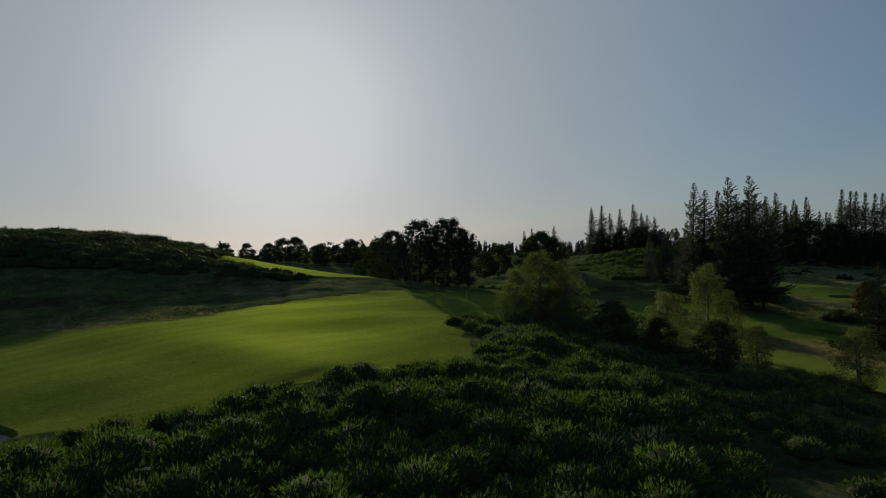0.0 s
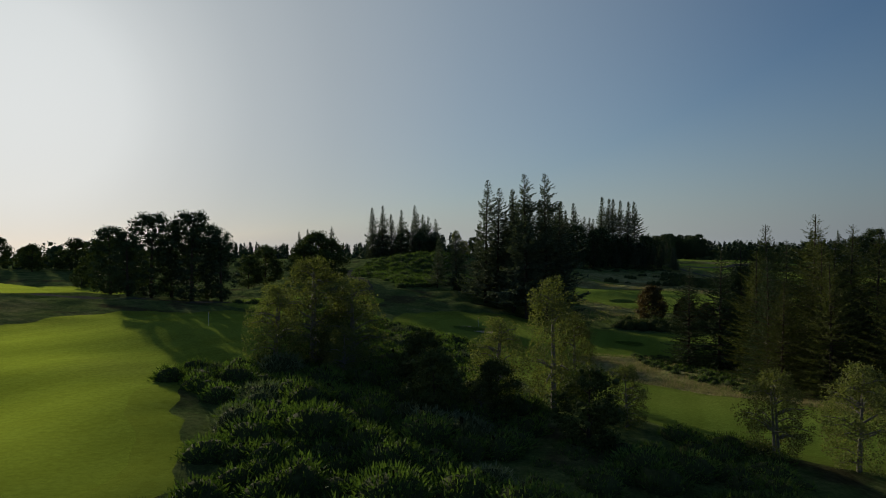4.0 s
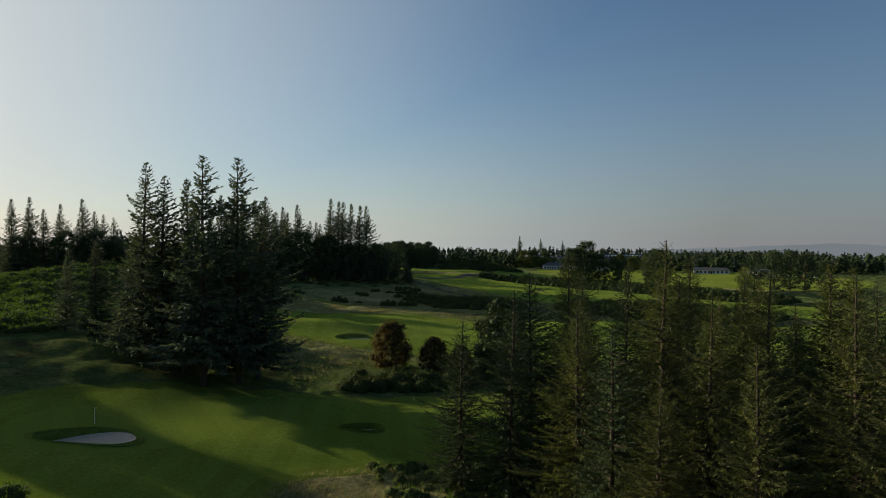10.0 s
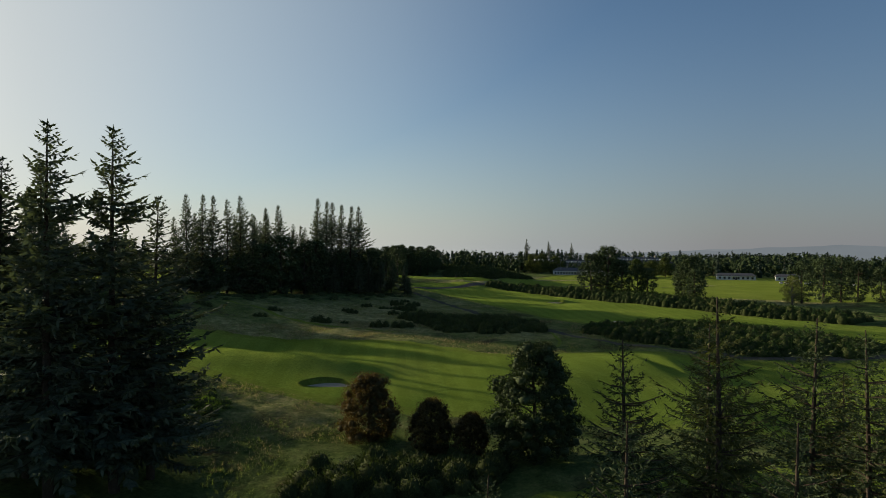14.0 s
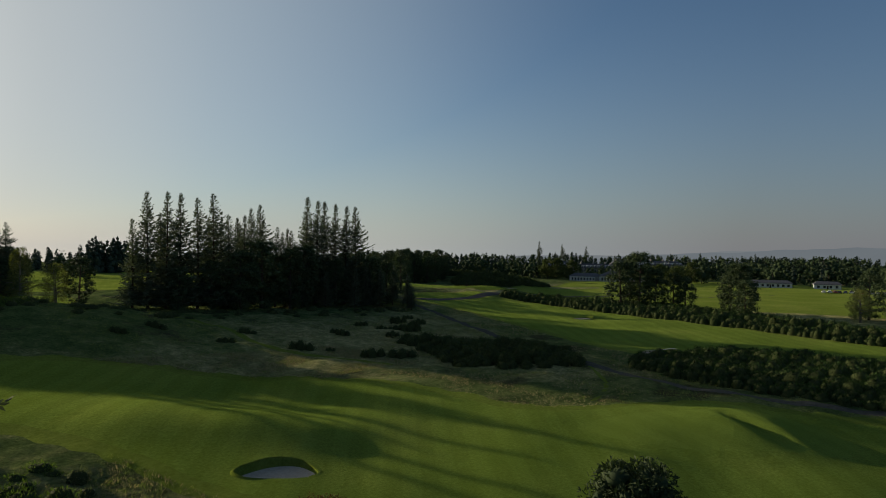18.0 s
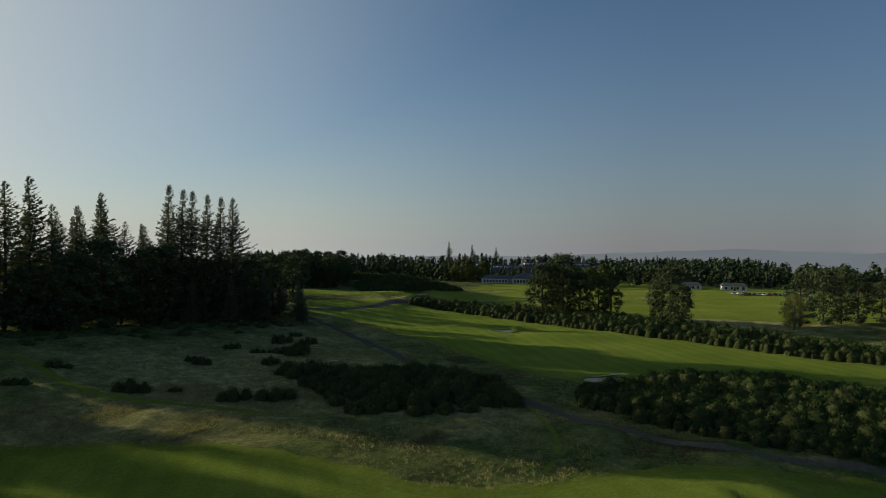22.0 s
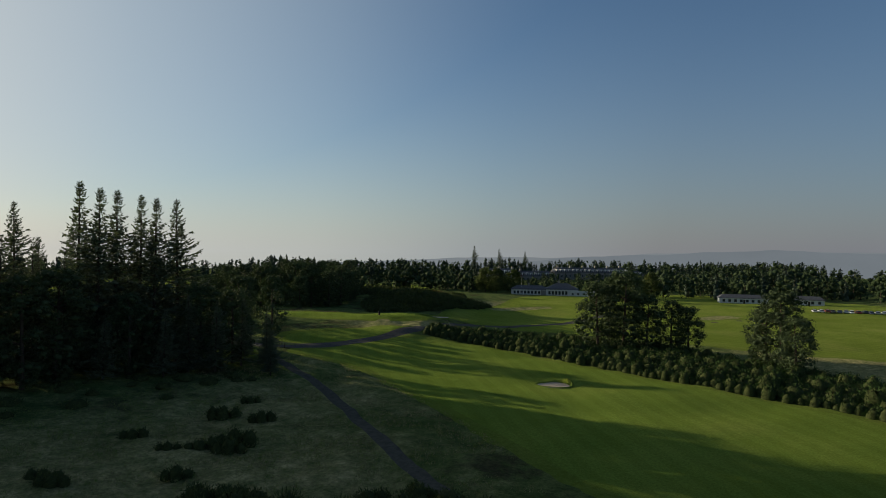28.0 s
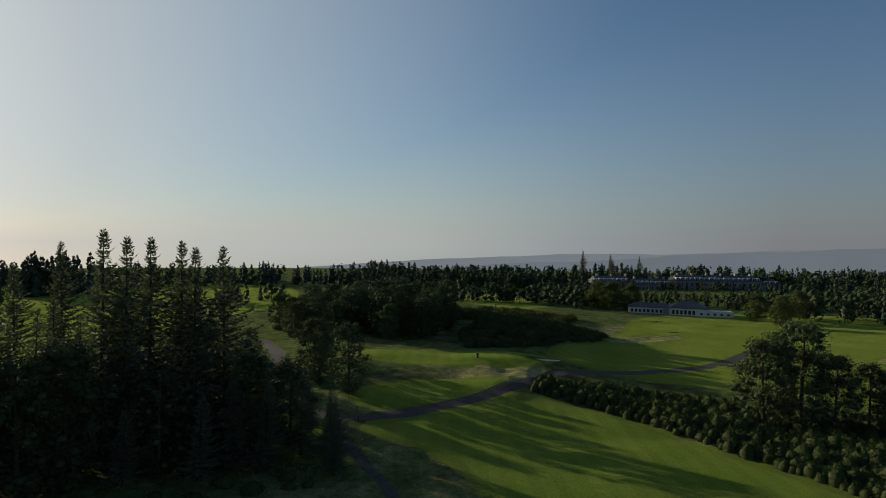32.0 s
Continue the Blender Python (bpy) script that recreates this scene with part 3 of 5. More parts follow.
# ---- trees ----
def blobs(g, centres, radii, flat=1.0):
    """Uneven little masses of foliage, for the dense inside of a crown."""
    bm = bmesh.new()
    bmesh.ops.create_icosphere(bm, subdivisions=1, radius=1)
    iv = np.array([v.co[:] for v in bm.verts])
    fc = np.array([[v.index for v in f.verts] for f in bm.faces])
    bm.free()
    n = len(centres)
    v = iv[None] * g.uniform(0.7, 1.2, (n, len(iv), 1)) * np.asarray(radii)[:, None, None] * np.array([1, 1, flat]) + np.asarray(centres)[:, None]
    return v.reshape(-1, 3), (fc[None] + len(iv) * np.arange(n)[:, None, None]).reshape(-1, 3)


def conifer(name, h, R, seed, mat, low=0.06, power=0.9, droop=0.2, step=0.5, arms=6, spray=1.0, ragged=0.3, lift=0.3, fine=0.3, wind=0.38, wid=0.25, hang=0.8, core=0.4):
    """A spire-topped conifer: tapered trunk, whorls of boughs that carry flat fronds of side twigs."""
    g = np.random.default_rng(seed)
    root = new(name)
    zs = np.linspace(0, h, 14)
    lean = np.stack([0.012 * h * np.sin(zs / h * 2 + seed), 0.01 * h * np.cos(zs / h * 2.4 + seed), zs], 1)
    lean[:, :2] -= lean[0, :2]
    v, f = tube(lean, 0.014 * h * (1 - zs / h) ** 0.9 + 0.025, 7)
    part_np("trunk", v, f, M_BARK, root, "", True)
    B, D, S, L, W, twigs = [], [], [], [], [], []
    z, k = low * h, 0
    up3 = np.array([0, 0, 1.0])
    while z < h * 0.99:
        q = z / h
        small = 0.6 + 0.4 * min(1.0, (1 - q) / 0.25)
        env = R * (1 - q) ** power * (0.8 + 0.2 * min(1.0, q / 0.15)) * g.uniform(1 - ragged, 1.12) + 0.12
        n = max(4, int(round(arms * (0.6 + 0.45 * (1 - q)))))
        for a in np.linspace(0, 2 * np.pi, n, endpoint=False) + g.uniform(0, 6.28):
            a += g.normal(0, 0.22)
            if g.random() < 0.1 + 0.1 * ragged:
                continue
            ln = env * np.clip(g.normal(0.9, ragged * 0.45), 0.35, 1.4)
            ln *= 1 + wind * math.cos(a + 0.78) * min(1.0, 1.6 * q)
            up = 0.34 * q - droop * (1 - q) ** 1.5 + g.normal(0, 0.08)
            m = max(4, int(ln / fine) + 2)
            s = np.linspace(0.1, 1, m)
            cx = np.array([np.cos(a), np.sin(a)])
            pz = z + g.normal(0, 0.12) * step + ln * (up * s - 0.3 * droop * s * s + lift * 0.6 * s ** 3)
            c = np.interp(z, zs, lean[:, 0]), np.interp(z, zs, lean[:, 1])
            pts = np.stack([c[0] + cx[0] * ln * s, c[1] + cx[1] * ln * s, pz], 1)
            if ln > 1.2 and k % 2 == 0:
                twigs.append(tube(np.vstack([[c[0], c[1], z], pts[m // 2], pts[-1]]), [0.03 + 0.01 * ln, 0.025, 0.01], 3))
            tang = unit(np.gradient(pts, axis=0))
            sd = np.array([-cx[1], cx[0], 0])
            for sgn in (-1, 1):
                d = unit(tang * g.uniform(0.7, 1.2, m)[:, None] + sd * sgn * g.uniform(0.35, 0.85, m)[:, None] + up3 * g.normal(-0.16, 0.16, m)[:, None])
                B.append(pts), D.append(d)
                S.append(unit(np.cross(d, up3 * 0.8 + g.normal(0, 0.45, (m, 3)))))
                L.append(small * spray * (0.36 + 0.26 * ln * (1 - s) * np.sqrt(s)) * g.uniform(0.7, 1.4, m))
                W.append(np.full(m, small * spray * wid) * g.uniform(0.7, 1.3, m))
            h2 = max(2, int(m * hang * (1 - 0.4 * q)))
            sel = g.integers(0, m, h2)
            B.append(pts[sel]), D.append(unit(tang[sel] * 0.6 - up3 * g.uniform(0.3, 1.0, h2)[:, None] + g.normal(0, 0.3, (h2, 3))))
            S.append(unit(np.cross(D[-1], g.normal(size=(h2, 3)))))
            L.append(small * spray * g.uniform(0.3, 0.7, h2)), W.append(small * spray * wid * g.uniform(0.6, 1.1, h2))
            B.append(pts[-1:]), D.append(tang[-1:]), S.append(sd[None]), L.append(np.array([0.6 * spray * small])), W.append(np.array([0.9 * wid * spray * small]))
        z += step * g.uniform(0.75, 1.25) * (1.0 + 0.2 * q) * (1 if q < 0.92 else 0.7)
        k += 1
    B, D, S, L, W = (np.concatenate(t) for t in (B, D, S, L, W))
    v, f = cards(B, D, S, L, W)
    tagged(part_np("crown", v, f, mat, root), kind="stuff")
    if twigs:
        v, f = join(twigs)
        tagged(part_np("bough", v, f, M_BARK, root), kind="stuff")
    n = int(core * 2000)
    qs = low + (0.9 - low) * g.uniform(0, 1, n) ** 1.4
    an, rr = g.uniform(0, 6.28, n), 0.62 * R * (1 - qs) ** power * np.sqrt(g.uniform(0.05, 1, n))
    c = np.stack([np.interp(qs * h, zs, lean[:, 0]) + rr * np.cos(an), np.interp(qs * h, zs, lean[:, 1]) + rr * np.sin(an), qs * h], 1)
    d = unit(np.stack([np.cos(an), np.sin(an), g.normal(-0.2, 0.35, n)], 1) + g.normal(0, 0.35, (n, 3)))
    ln = spray * g.uniform(0.45, 1.0, n) * (1.1 - 0.5 * qs)
    v, f = cards(c - d * ln[:, None] * 0.4, d, unit(np.cross(d, g.normal(size=(n, 3)))), ln, ln * 0.24)
    v[:, 2] = np.maximum(v[:, 2], 0.1)
    tagged(part_np("inner_foliage", v, f, mat, root), kind="stuff")
    return root


def clump_cards(g, centres, radii, per, size, flat=0.7, up=0.25, slim=0.6):
    """Leaves scattered near the skins of many small clumps."""
    n = len(centres)
    idx = np.repeat(np.arange(n), per)
    d = unit(g.normal(size=(len(idx), 3)) + np.array([0, 0, up]))
    r = radii[idx] * g.uniform(0.45, 1.05, len(idx)) ** 0.6
    base = centres[idx] + d * r[:, None] * np.array([1, 1, flat])
    dirs = unit(d + g.normal(0, 0.7, d.shape))
    side = unit(np.cross(dirs, g.normal(size=d.shape)))
    s = size * g.uniform(0.6, 1.4, len(idx))
    return cards(base - dirs * s[:, None] * 0.5, dirs, side, s, s * slim)


def broadleaf(name, h, R, seed, mat, bark, clumps=70, per=70, leaf=0.22, base=0.25, flat=0.8, droop=0.0, shape=1.0, limbs=9, trunks=1, core=0.0, slim=0.6):
    """A broad-leaved tree or pine: trunk, limbs that fork, and leaf clumps with gaps between."""
    g = np.random.default_rng(seed)
    root = new(name)
    wood, arms, cen = [], [], []
    for tk in range(trunks):
        off = g.normal(0, 0.35, 2) * (trunks > 1)
        zs = np.linspace(-0.3, h * 0.9, 8)
        bend = g.normal(0, 0.03 * h, 2) * (1 + (trunks > 1))
        line = np.stack([off[0] + bend[0] * np.abs(zs / h) ** 1.5, off[1] + bend[1] * np.abs(zs / h) ** 1.5, zs], 1)
        wood.append(tube(line, 0.022 * h / trunks ** 0.5 * (1 - zs.clip(0) / h) ** 0.8 + 0.03, 7))
        for _ in range(limbs):
            q = g.uniform(base * 0.8, 0.92)
            st = np.array([np.interp(q * h, zs, line[:, 0]), np.interp(q * h, zs, line[:, 1]), q * h])
            a = g.uniform(0, 6.28)
            prof = np.sin(np.clip((q - base * 0.6) / (1.02 - base * 0.6), 0, 1) ** shape * np.pi) ** 0.6
            ln = R * prof * g.uniform(0.6, 1.0) + 0.3
            end = st + np.array([np.cos(a) * ln, np.sin(a) * ln, ln * g.uniform(0.1, 0.5) - droop * ln])
            mid = (st + end) / 2 + np.array([0, 0, 0.12 * ln])
            arms.append(tube(np.array([st, mid, end]), [0.008 * h + 0.02, 0.006 * h + 0.01, 0.012], 5))
            cen += [mid, end]
    n = clumps
    u = g.uniform(0, 1, n)
    zc = base + (1 - base) * u ** 0.9
    prof = np.sin(np.clip((zc - base * 0.7) / (1.04 - base * 0.7), 0, 1) ** shape * np.pi) ** 0.6
    an, rr = g.uniform(0, 6.28, n), R * prof * g.uniform(0.25, 1.0, n) ** 0.5
    c = np.stack([np.cos(an) * rr, np.sin(an) * rr, zc * h - droop * rr], 1)
    c = np.concatenate([c, np.array(cen)])
    rad = R * 0.26 * g.uniform(0.6, 1.25, len(c))
    v, f = clump_cards(g, c, rad, per, leaf, flat, 0.25, slim)
    v[:, 2] = np.maximum(v[:, 2], 0.1)
    for tv, tf in wood:
        part_np("trunk", tv, tf, bark, root, "", True)
    wv, wf = join(arms)
    tagged(part_np("limb", wv, wf, bark, root, "", True), kind="stuff")
    tagged(part_np("crown", v, f, mat, root), kind="stuff")
    if core:
        v, f = blobs(g, c, rad * core, flat)
        v[:, 2] = np.maximum(v[:, 2], 0.1)
        tagged(part_np("inner_foliage", v, f, mat, root), kind="stuff")
    return root


def place(proto, x, y, turn, size=1.0, label="", cat="tree", group="", sink=0.1, tall=1.0):
    """A copy of a thing, standing on the ground."""
    m = Matrix.Translation((x, y, gz(x, y) - sink)) @ Matrix.Rotation(turn, 4, "Z") @ Matrix.Diagonal((size, size, size * tall, 1))
    made = copy_thing(proto, m)
    made.matrix_basis = m
    return tagged(made, label, cat, group)


def clear(protos):
    """Remove the patterns that copies were taken from."""
    for p in protos:
        for o in (*p.children_recursive, p):
            bpy.data.objects.remove(o)


spruces = [conifer("spruce", 30, 9.6, 3, M_SPRUCE, 0.11, 0.95, 0.24, 0.48, 8, 1.2, 0.38, 0.3, 0.32), conifer("spruce", 30, 8.6, 5, M_SPRUCE, 0.1, 0.95, 0.18, 0.52, 7, 1.2, 0.42, 0.35, 0.32), conifer("spruce", 30, 8.6, 8, M_SPRUCE, 0.06, 0.98, 0.18, 0.54, 8, 1.35, 0.48, 0.35, 0.44, 0.38, 0.26), conifer("spruce", 30, 7.4, 13, M_SPRUCE, 0.06, 0.95, 0.14, 0.56, 8, 1.35, 0.48, 0.35, 0.44, 0.38, 0.26)]
rnd = random.Random(4)
SPRUCE = "tall dark spruce with drooping boughs and a thin spire"
MAIN = [(61.9, 152.1, 30.8, 1), (63.0, 148.3, 28.7, 1), (66.6, 147.2, 28.6, 2), (65.2, 138.9, 31.0, 0), (69.8, 138.5, 31.2, 0), (73.0, 139.5, 25.5, 1), (59.5, 163.5, 20.0, 0), (57.0, 170.0, 18.5, 1), (64.5, 143.5, 21.0, 1), (72.5, 146.0, 22.5, 1), (62.5, 158.0, 21.0, 1), (68.0, 155.0, 22.0, 2)]
for x, y, top, k in MAIN:
    place(spruces[k], x, y, rnd.uniform(-0.5, 0.5), (top - gz(x, y)) / 30, SPRUCE, "spruce", "spruces beside the green")
GROVE = [(128, 266, 37.0, 2), (132, 265, 37.0, 3), (136, 267, 37.0, 3), (140, 265, 36.0, 2), (144, 264.4, 37.4, 2), (148, 264, 32, 2), (152, 264, 32, 3), (158.9, 266.7, 35.5, 2), (162, 264, 29, 1), (166, 263, 28, 1), (125, 268, 30, 2), (146, 272, 31, 2), (155, 272, 30, 2), (134, 274, 32, 2)]
GROVE_B = [(174.5, 268.6, 38.8, 3), (177, 266.6, 37.8, 3), (180.8, 268.7, 37.8, 3), (185.6, 269.4, 37.3, 3), (185.4, 263.3, 36.4, 3), (190.9, 264.8, 36.7, 2), (171, 264, 27, 1), (178, 273, 30, 2), (169.5, 270, 29, 2)]
for lst, grp in ((GROVE, "spruce grove on the bank"), (GROVE_B, "spruce grove beside the path")):
    for x, y, top, k in lst:
        place(spruces[k], x, y, rnd.uniform(-0.5, 0.5), (top - gz(x, y)) / 30, SPRUCE, "spruce", grp)
for x, y, top, k in [(74, 303, 34.0, 2), (78, 302, 34.8, 3), (83, 303, 31, 2), (87, 302, 33.0, 3), (95, 304.5, 35.5, 2), (98, 301, 31, 2), (92, 300, 28, 1), (104, 300, 29, 0), (101, 304, 30, 1)]:
    place(spruces[k], x, y, rnd.uniform(-0.5, 0.5), (top - gz(x, y)) / 30, SPRUCE, "spruce", "spruces on the far hill")
for x, y, hh, k in [(176, 306, 30, 2), (168, 300, 26, 2), (160, 296, 25, 1), (184, 300, 22, 1), (60, 330, 17, 0), (56, 420, 22, 2), (62, 424, 24, 2)]:
    place(spruces[k], x, y, rnd.uniform(-0.5, 0.5), hh / 30, SPRUCE, "spruce", "spruces behind the grove")
for x, y, hh, k in [(199, 256, 13, 1), (202, 252, 11, 0), (196, 262, 15, 1), (204, 263, 10, 0), (193, 255, 13, 1), (200, 248, 8, 0), (205, 256, 9, 0), (189, 257, 14, 2), (184, 256, 12, 1), (198, 268, 14, 2), (175, 258, 11, 1), (640, 530, 33, 3), (660, 512, 30, 2), (690, 500, 28, 3)]:
    place(spruces[k], x, y, rnd.uniform(-0.5, 0.5), hh / 30, SPRUCE if hh > 20 else "low bushy dark spruce at the edge of a grove", "spruce", "spruces at the wood's edge")
clear(spruces)

larches = [conifer("larch", 17, 5.6, 21, M_LARCH, 0.04, 0.82, 0.14, 0.3, 10, 0.52, 0.42, 0.3, 0.13, 0.15, 0.12, 2.0, 0.9), conifer("larch", 17, 5.0, 22, M_LARCH, 0.14, 0.8, 0.2, 0.32, 10, 0.52, 0.44, 0.3, 0.13, 0.15, 0.12, 2.0, 0.8), conifer("larch", 17, 5.4, 27, M_PINE, 0.05, 0.82, 0.16, 0.32, 10, 0.54, 0.42, 0.3, 0.14, 0.15, 0.13, 1.8, 0.9), conifer("larch", 17, 5.4, 29, M_LARCH, 0.16, 0.78, 0.2, 0.38, 9, 0.84, 0.45, 0.3, 0.27, 0.15, 0.19, 1.6, 0.6)]
LARCH = "olive-green larch with fine drooping branches"
spots = [(80, 93.5, 19, 0), (79.4, 97.3, 17, 2), (74.3, 81.9, 19.5, 0), (73.3, 69.1, 16.5, 0), (70.5, 93.0, 16, 2), (68, 76, 16, 0), (76, 75, 17, 0), (84, 84, 18, 0), (66, 66, 16, 0), (88, 92, 17, 2), (70, 86, 15.5, 0), (64.5, 72, 13.5, 0), (63.5, 77, 12, 0), (66.5, 81.5, 14, 2), (65, 62, 13, 0), (69, 97, 13.5, 2)]
lr = random.Random(9)
for _ in range(400):
    x, y = lr.uniform(66, 118), lr.uniform(46, 106)
    if x - 64 > 0.22 * (106 - y) - 4 and x + y > 130 and x + y < 190 and y < 104 - 0.35 * (x - 70) and x - 47.4 > 1.5 * (y - 77.8) and all(math.hypot(x - a, y - b) > 4.6 for a, b, _, _ in spots) and len(spots) < 54:
        spots.append((x, y, lr.uniform(12, 16.5), lr.choice([0, 1, 1, 1, 2, 2])))
for n, (x, y, top, k) in enumerate(spots):
    place(larches[k if n < 16 or x + y < 146 else (2 if k == 2 else 3)], x, y, lr.uniform(0, 6.28), (top + 1) / 17, LARCH if k < 2 else "dark green larch among paler ones", "larch", "larch wood")
clear(larches)

pines = [broadleaf("pine", 18, 6.0, 31, M_PINE, M_BARK, 110, 58, 0.54, 0.03, 0.72, 0.08, 0.85, 12, 1, 0.42, 0.28), broadleaf("pine", 18, 5.2, 32, M_PINE, M_BARK, 96, 58, 0.54, 0.05, 0.72, 0.08, 0.9, 12, 1, 0.42, 0.28)]
PINE = "dark Scots pine with flat layered foliage"
for x, y, hh, k, s in [(-5.7, 146.7, 14.8, 0, 1), (1.0, 143.6, 15.5, 0, 1), (6, 145, 12.5, 1, 1.1), (-12.5, 150, 12, 0, 1), (-2.5, 149, 13.5, 1, 1), (3.5, 150, 14, 0, 1), (-9, 143, 11, 1, 1), (117.6, 286.2, 12.5, 0, 1), (36, 250, 12, 0, 1.0), (80, 306, 15, 1, 1), (90, 307, 16, 0, 1), (99, 306.5, 17, 0, 1), (105, 304, 15, 1, 1), (76, 307, 13, 0, 1), (86, 298, 13, 1, 1), (102, 296, 12, 0, 1), (95, 298, 14, 1, 1)]:
    place(pines[k], x, y, rnd.uniform(0, 6.28), hh / 18, PINE, "pine", "pines behind the green")
for x, y, hh, k in [(283.6, 216.1, 20.8, 0), (288, 222, 18, 1), (279, 221, 17.5, 0), (286, 211, 15, 0), (292, 207, 13.5, 1), (293, 203, 12, 0), (279.6, 179.3, 17.5, 0), (283, 183, 15, 1), (276, 176, 12.5, 0), (318, 145, 17, 0), (326, 141, 17.5, 1), (333, 137, 16, 0), (309, 150, 16, 1), (341, 131, 13, 0)]:
    place(pines[k], x, y, rnd.uniform(0, 6.28), hh / 18, PINE, "pine", "pines beyond the hedge")
for x, y, hh, k in [(134, 262, 11, 0), (142, 261, 13, 1), (149.5, 260, 16, 0), (156, 260.5, 19, 0), (164, 259, 17, 1), (169, 261, 18, 0), (180, 260, 14, 1), (193, 260, 15, 0), (199, 259, 14, 1)]:
    place(pines[k], x, y, rnd.uniform(0, 6.28), hh / 18, PINE, "pine", "pines within the spruce grove")
for x, y, hh, k in [(206, 272, 9, 1), (236, 312, 10, 1), (232, 308, 9.5, 0), (228, 300, 10, 1), (222, 291, 9, 1)]:
    place(pines[k], x, y, rnd.uniform(0, 6.28), hh / 18, PINE, "pine", "pines beside the road")
pr = random.Random(5)
WOOD = np.array([(252, 362), (266, 343), (270, 328), (284, 327), (310, 338), (326, 372), (302, 396), (262, 396)], float)
stems = []
while len(stems) < 56:
    x, y = pr.uniform(250, 326), pr.uniform(326, 396)
    if inside(np.array([x]), np.array([y]), WOOD)[0] and all(math.hypot(x - u, y - v) > 4.2 for u, v in stems):
        stems.append((x, y))
        place(pines[pr.randint(0, 1)], x, y, pr.uniform(0, 6.28), pr.uniform(11.5, 16.5) / 18, PINE, "pine", "pine wood behind the tee")
for _ in range(16):
    x, y = pr.uniform(196, 226), pr.uniform(268, 345)
    if line_distance(np.array([x]), np.array([y]), PATHS["road"][0])[0] > 6 and not inside(np.array([x]), np.array([y]), np.array(FAIRWAYS["fairway_11"], float))[0]:
        place(pines[pr.randint(0, 1)], x, y, pr.uniform(0, 6.28), pr.uniform(9, 16) / 18, PINE, "pine", "pines beside the road")
clear(pines)

birches = [broadleaf("birch", 10, 2.3, 41, M_BIRCH, M_BIRCHBARK, 120, 80, 0.15, 0.04, 1.2, 0.18, 0.72, 14, 1), broadleaf("birch", 8, 2.7, 43, M_BIRCH, M_BIRCHBARK, 90, 76, 0.16, 0.04, 1.0, 0.1, 0.7, 12, 2)]
BIRCH = "young silver birch with small yellow-green leaves"
for x, y, top, k, s in [(30.1, 69.6, 13.2, 0, 1), (13.3, 85.4, 14.7, 1, 1), (9.8, 82.5, 12.5, 1, 1), (17, 84, 12.8, 1, 1), (25.8, 70.8, 10.1, 1, 0.9), (32.6, 63.8, 7.2, 1, 1), (37.5, 55.3, 8.0, 1, 1), (32.8, 70.8, 10.2, 0, 1), (42, 53, 8.5, 1, 1), (15, 79, 9, 1, 1), (20.5, 75, 8.5, 1, 0.9), (22, 66, 6.5, 1, 1), (45.5, 48.5, 8.5, 0, 1), (92, 262, 14, 0, 1), (101.8, 269, 22, 0, 1), (112, 285, 18, 1, 1), (298, 150, 12, 1, 1), (35.5, 77.5, 5.5, 1, 1)]:
    z = gz(x, y)
    hh = (10, 8)[k]
    place(birches[k], x, y, rnd.uniform(0, 6.28), max(0.35, (top - z) / hh), BIRCH, "birch", "birches by the broom", 0.1)
clear(birches)

oaks = [broadleaf("oak", 12, 5.2, 51, M_OAK, M_BARK, 116, 66, 0.42, 0.08, 0.8, 0.0, 0.66, 12, 1, 0.4, 0.45)]
copper = [broadleaf("copper_bush", 6.5, 3.1, 53, M_COPPER, M_BARK, 170, 110, 0.17, 0.02, 0.95, 0.0, 0.62, 10, 1, 0.45, 0.5)]
for x, y, top, c in [(95.6, 137.4, 6.6, 1), (98.5, 130.5, 4.6, 1), (100.5, 126.5, 3.6, 1)]:
    place(copper[0], x, y, rnd.uniform(0, 6.28), (top - gz(x, y)) / 6.5, "rounded copper-brown beech bush above gorse", "bush", "copper bushes")
dense = broadleaf("pine", 12, 4.4, 57, M_PINE, M_BARK, 210, 120, 0.3, 0.07, 0.75, 0.08, 0.58, 14, 1, 0.5, 0.34)
place(dense, 104.0, 120.6, 1.0, (11.3 - gz(104, 120.6)) / 12, "dark dense young pine with a bare stem", "pine")
OAK = "broad-crowned leafy tree in evening light"
for x, y, hh in [(451, 371, 15), (463, 366, 14), (452, 380, 15), (470, 300, 13), (480, 292, 12), (492, 288, 14), (455, 283, 11)]:
    place(oaks[0], x, y, rnd.uniform(0, 6.28), hh / 12, OAK, "tree", "trees by the clubhouse")
for x, y, hh in [(-83, 316, 12), (-77, 319, 13), (-60, 301, 10), (-46, 303, 12.5), (-32, 235, 6.5), (-20.7, 206, 14.5), (-15, 203, 12), (-102, 318, 9), (-116, 326, 9.5), (-94, 330, 10), (-68, 324, 9), (-130, 330, 10), (-52, 312, 8), (-38, 300, 9)]:
    place(oaks[0], x, y, rnd.uniform(0, 6.28), hh / 12, "round-headed dark tree against the evening sky", "tree", "trees across the far meadow")
for x, y, hh in [(30, 187.5, 12.6), (26, 185, 10), (34, 190, 10.5), (18, 200, 10.5), (13.5, 199, 8.5)]:
    place(oaks[0], x, y, rnd.uniform(0, 6.28), hh / 12, "broad dark tree above the scrub", "tree", "trees above the path")
for x, y, hh in [(26.5, 59.5, 5.0), (19, 67, 4.6), (20.6, 73.9, 5.2), (23.5, 66.5, 4.2), (16.5, 90, 5.5)]:
    place(oaks[0], x, y, rnd.uniform(0, 6.28), hh / 12, "dark rounded thorn tree among broom", "tree", "thorn trees in the scrub")
clear(oaks + copper + [dense])


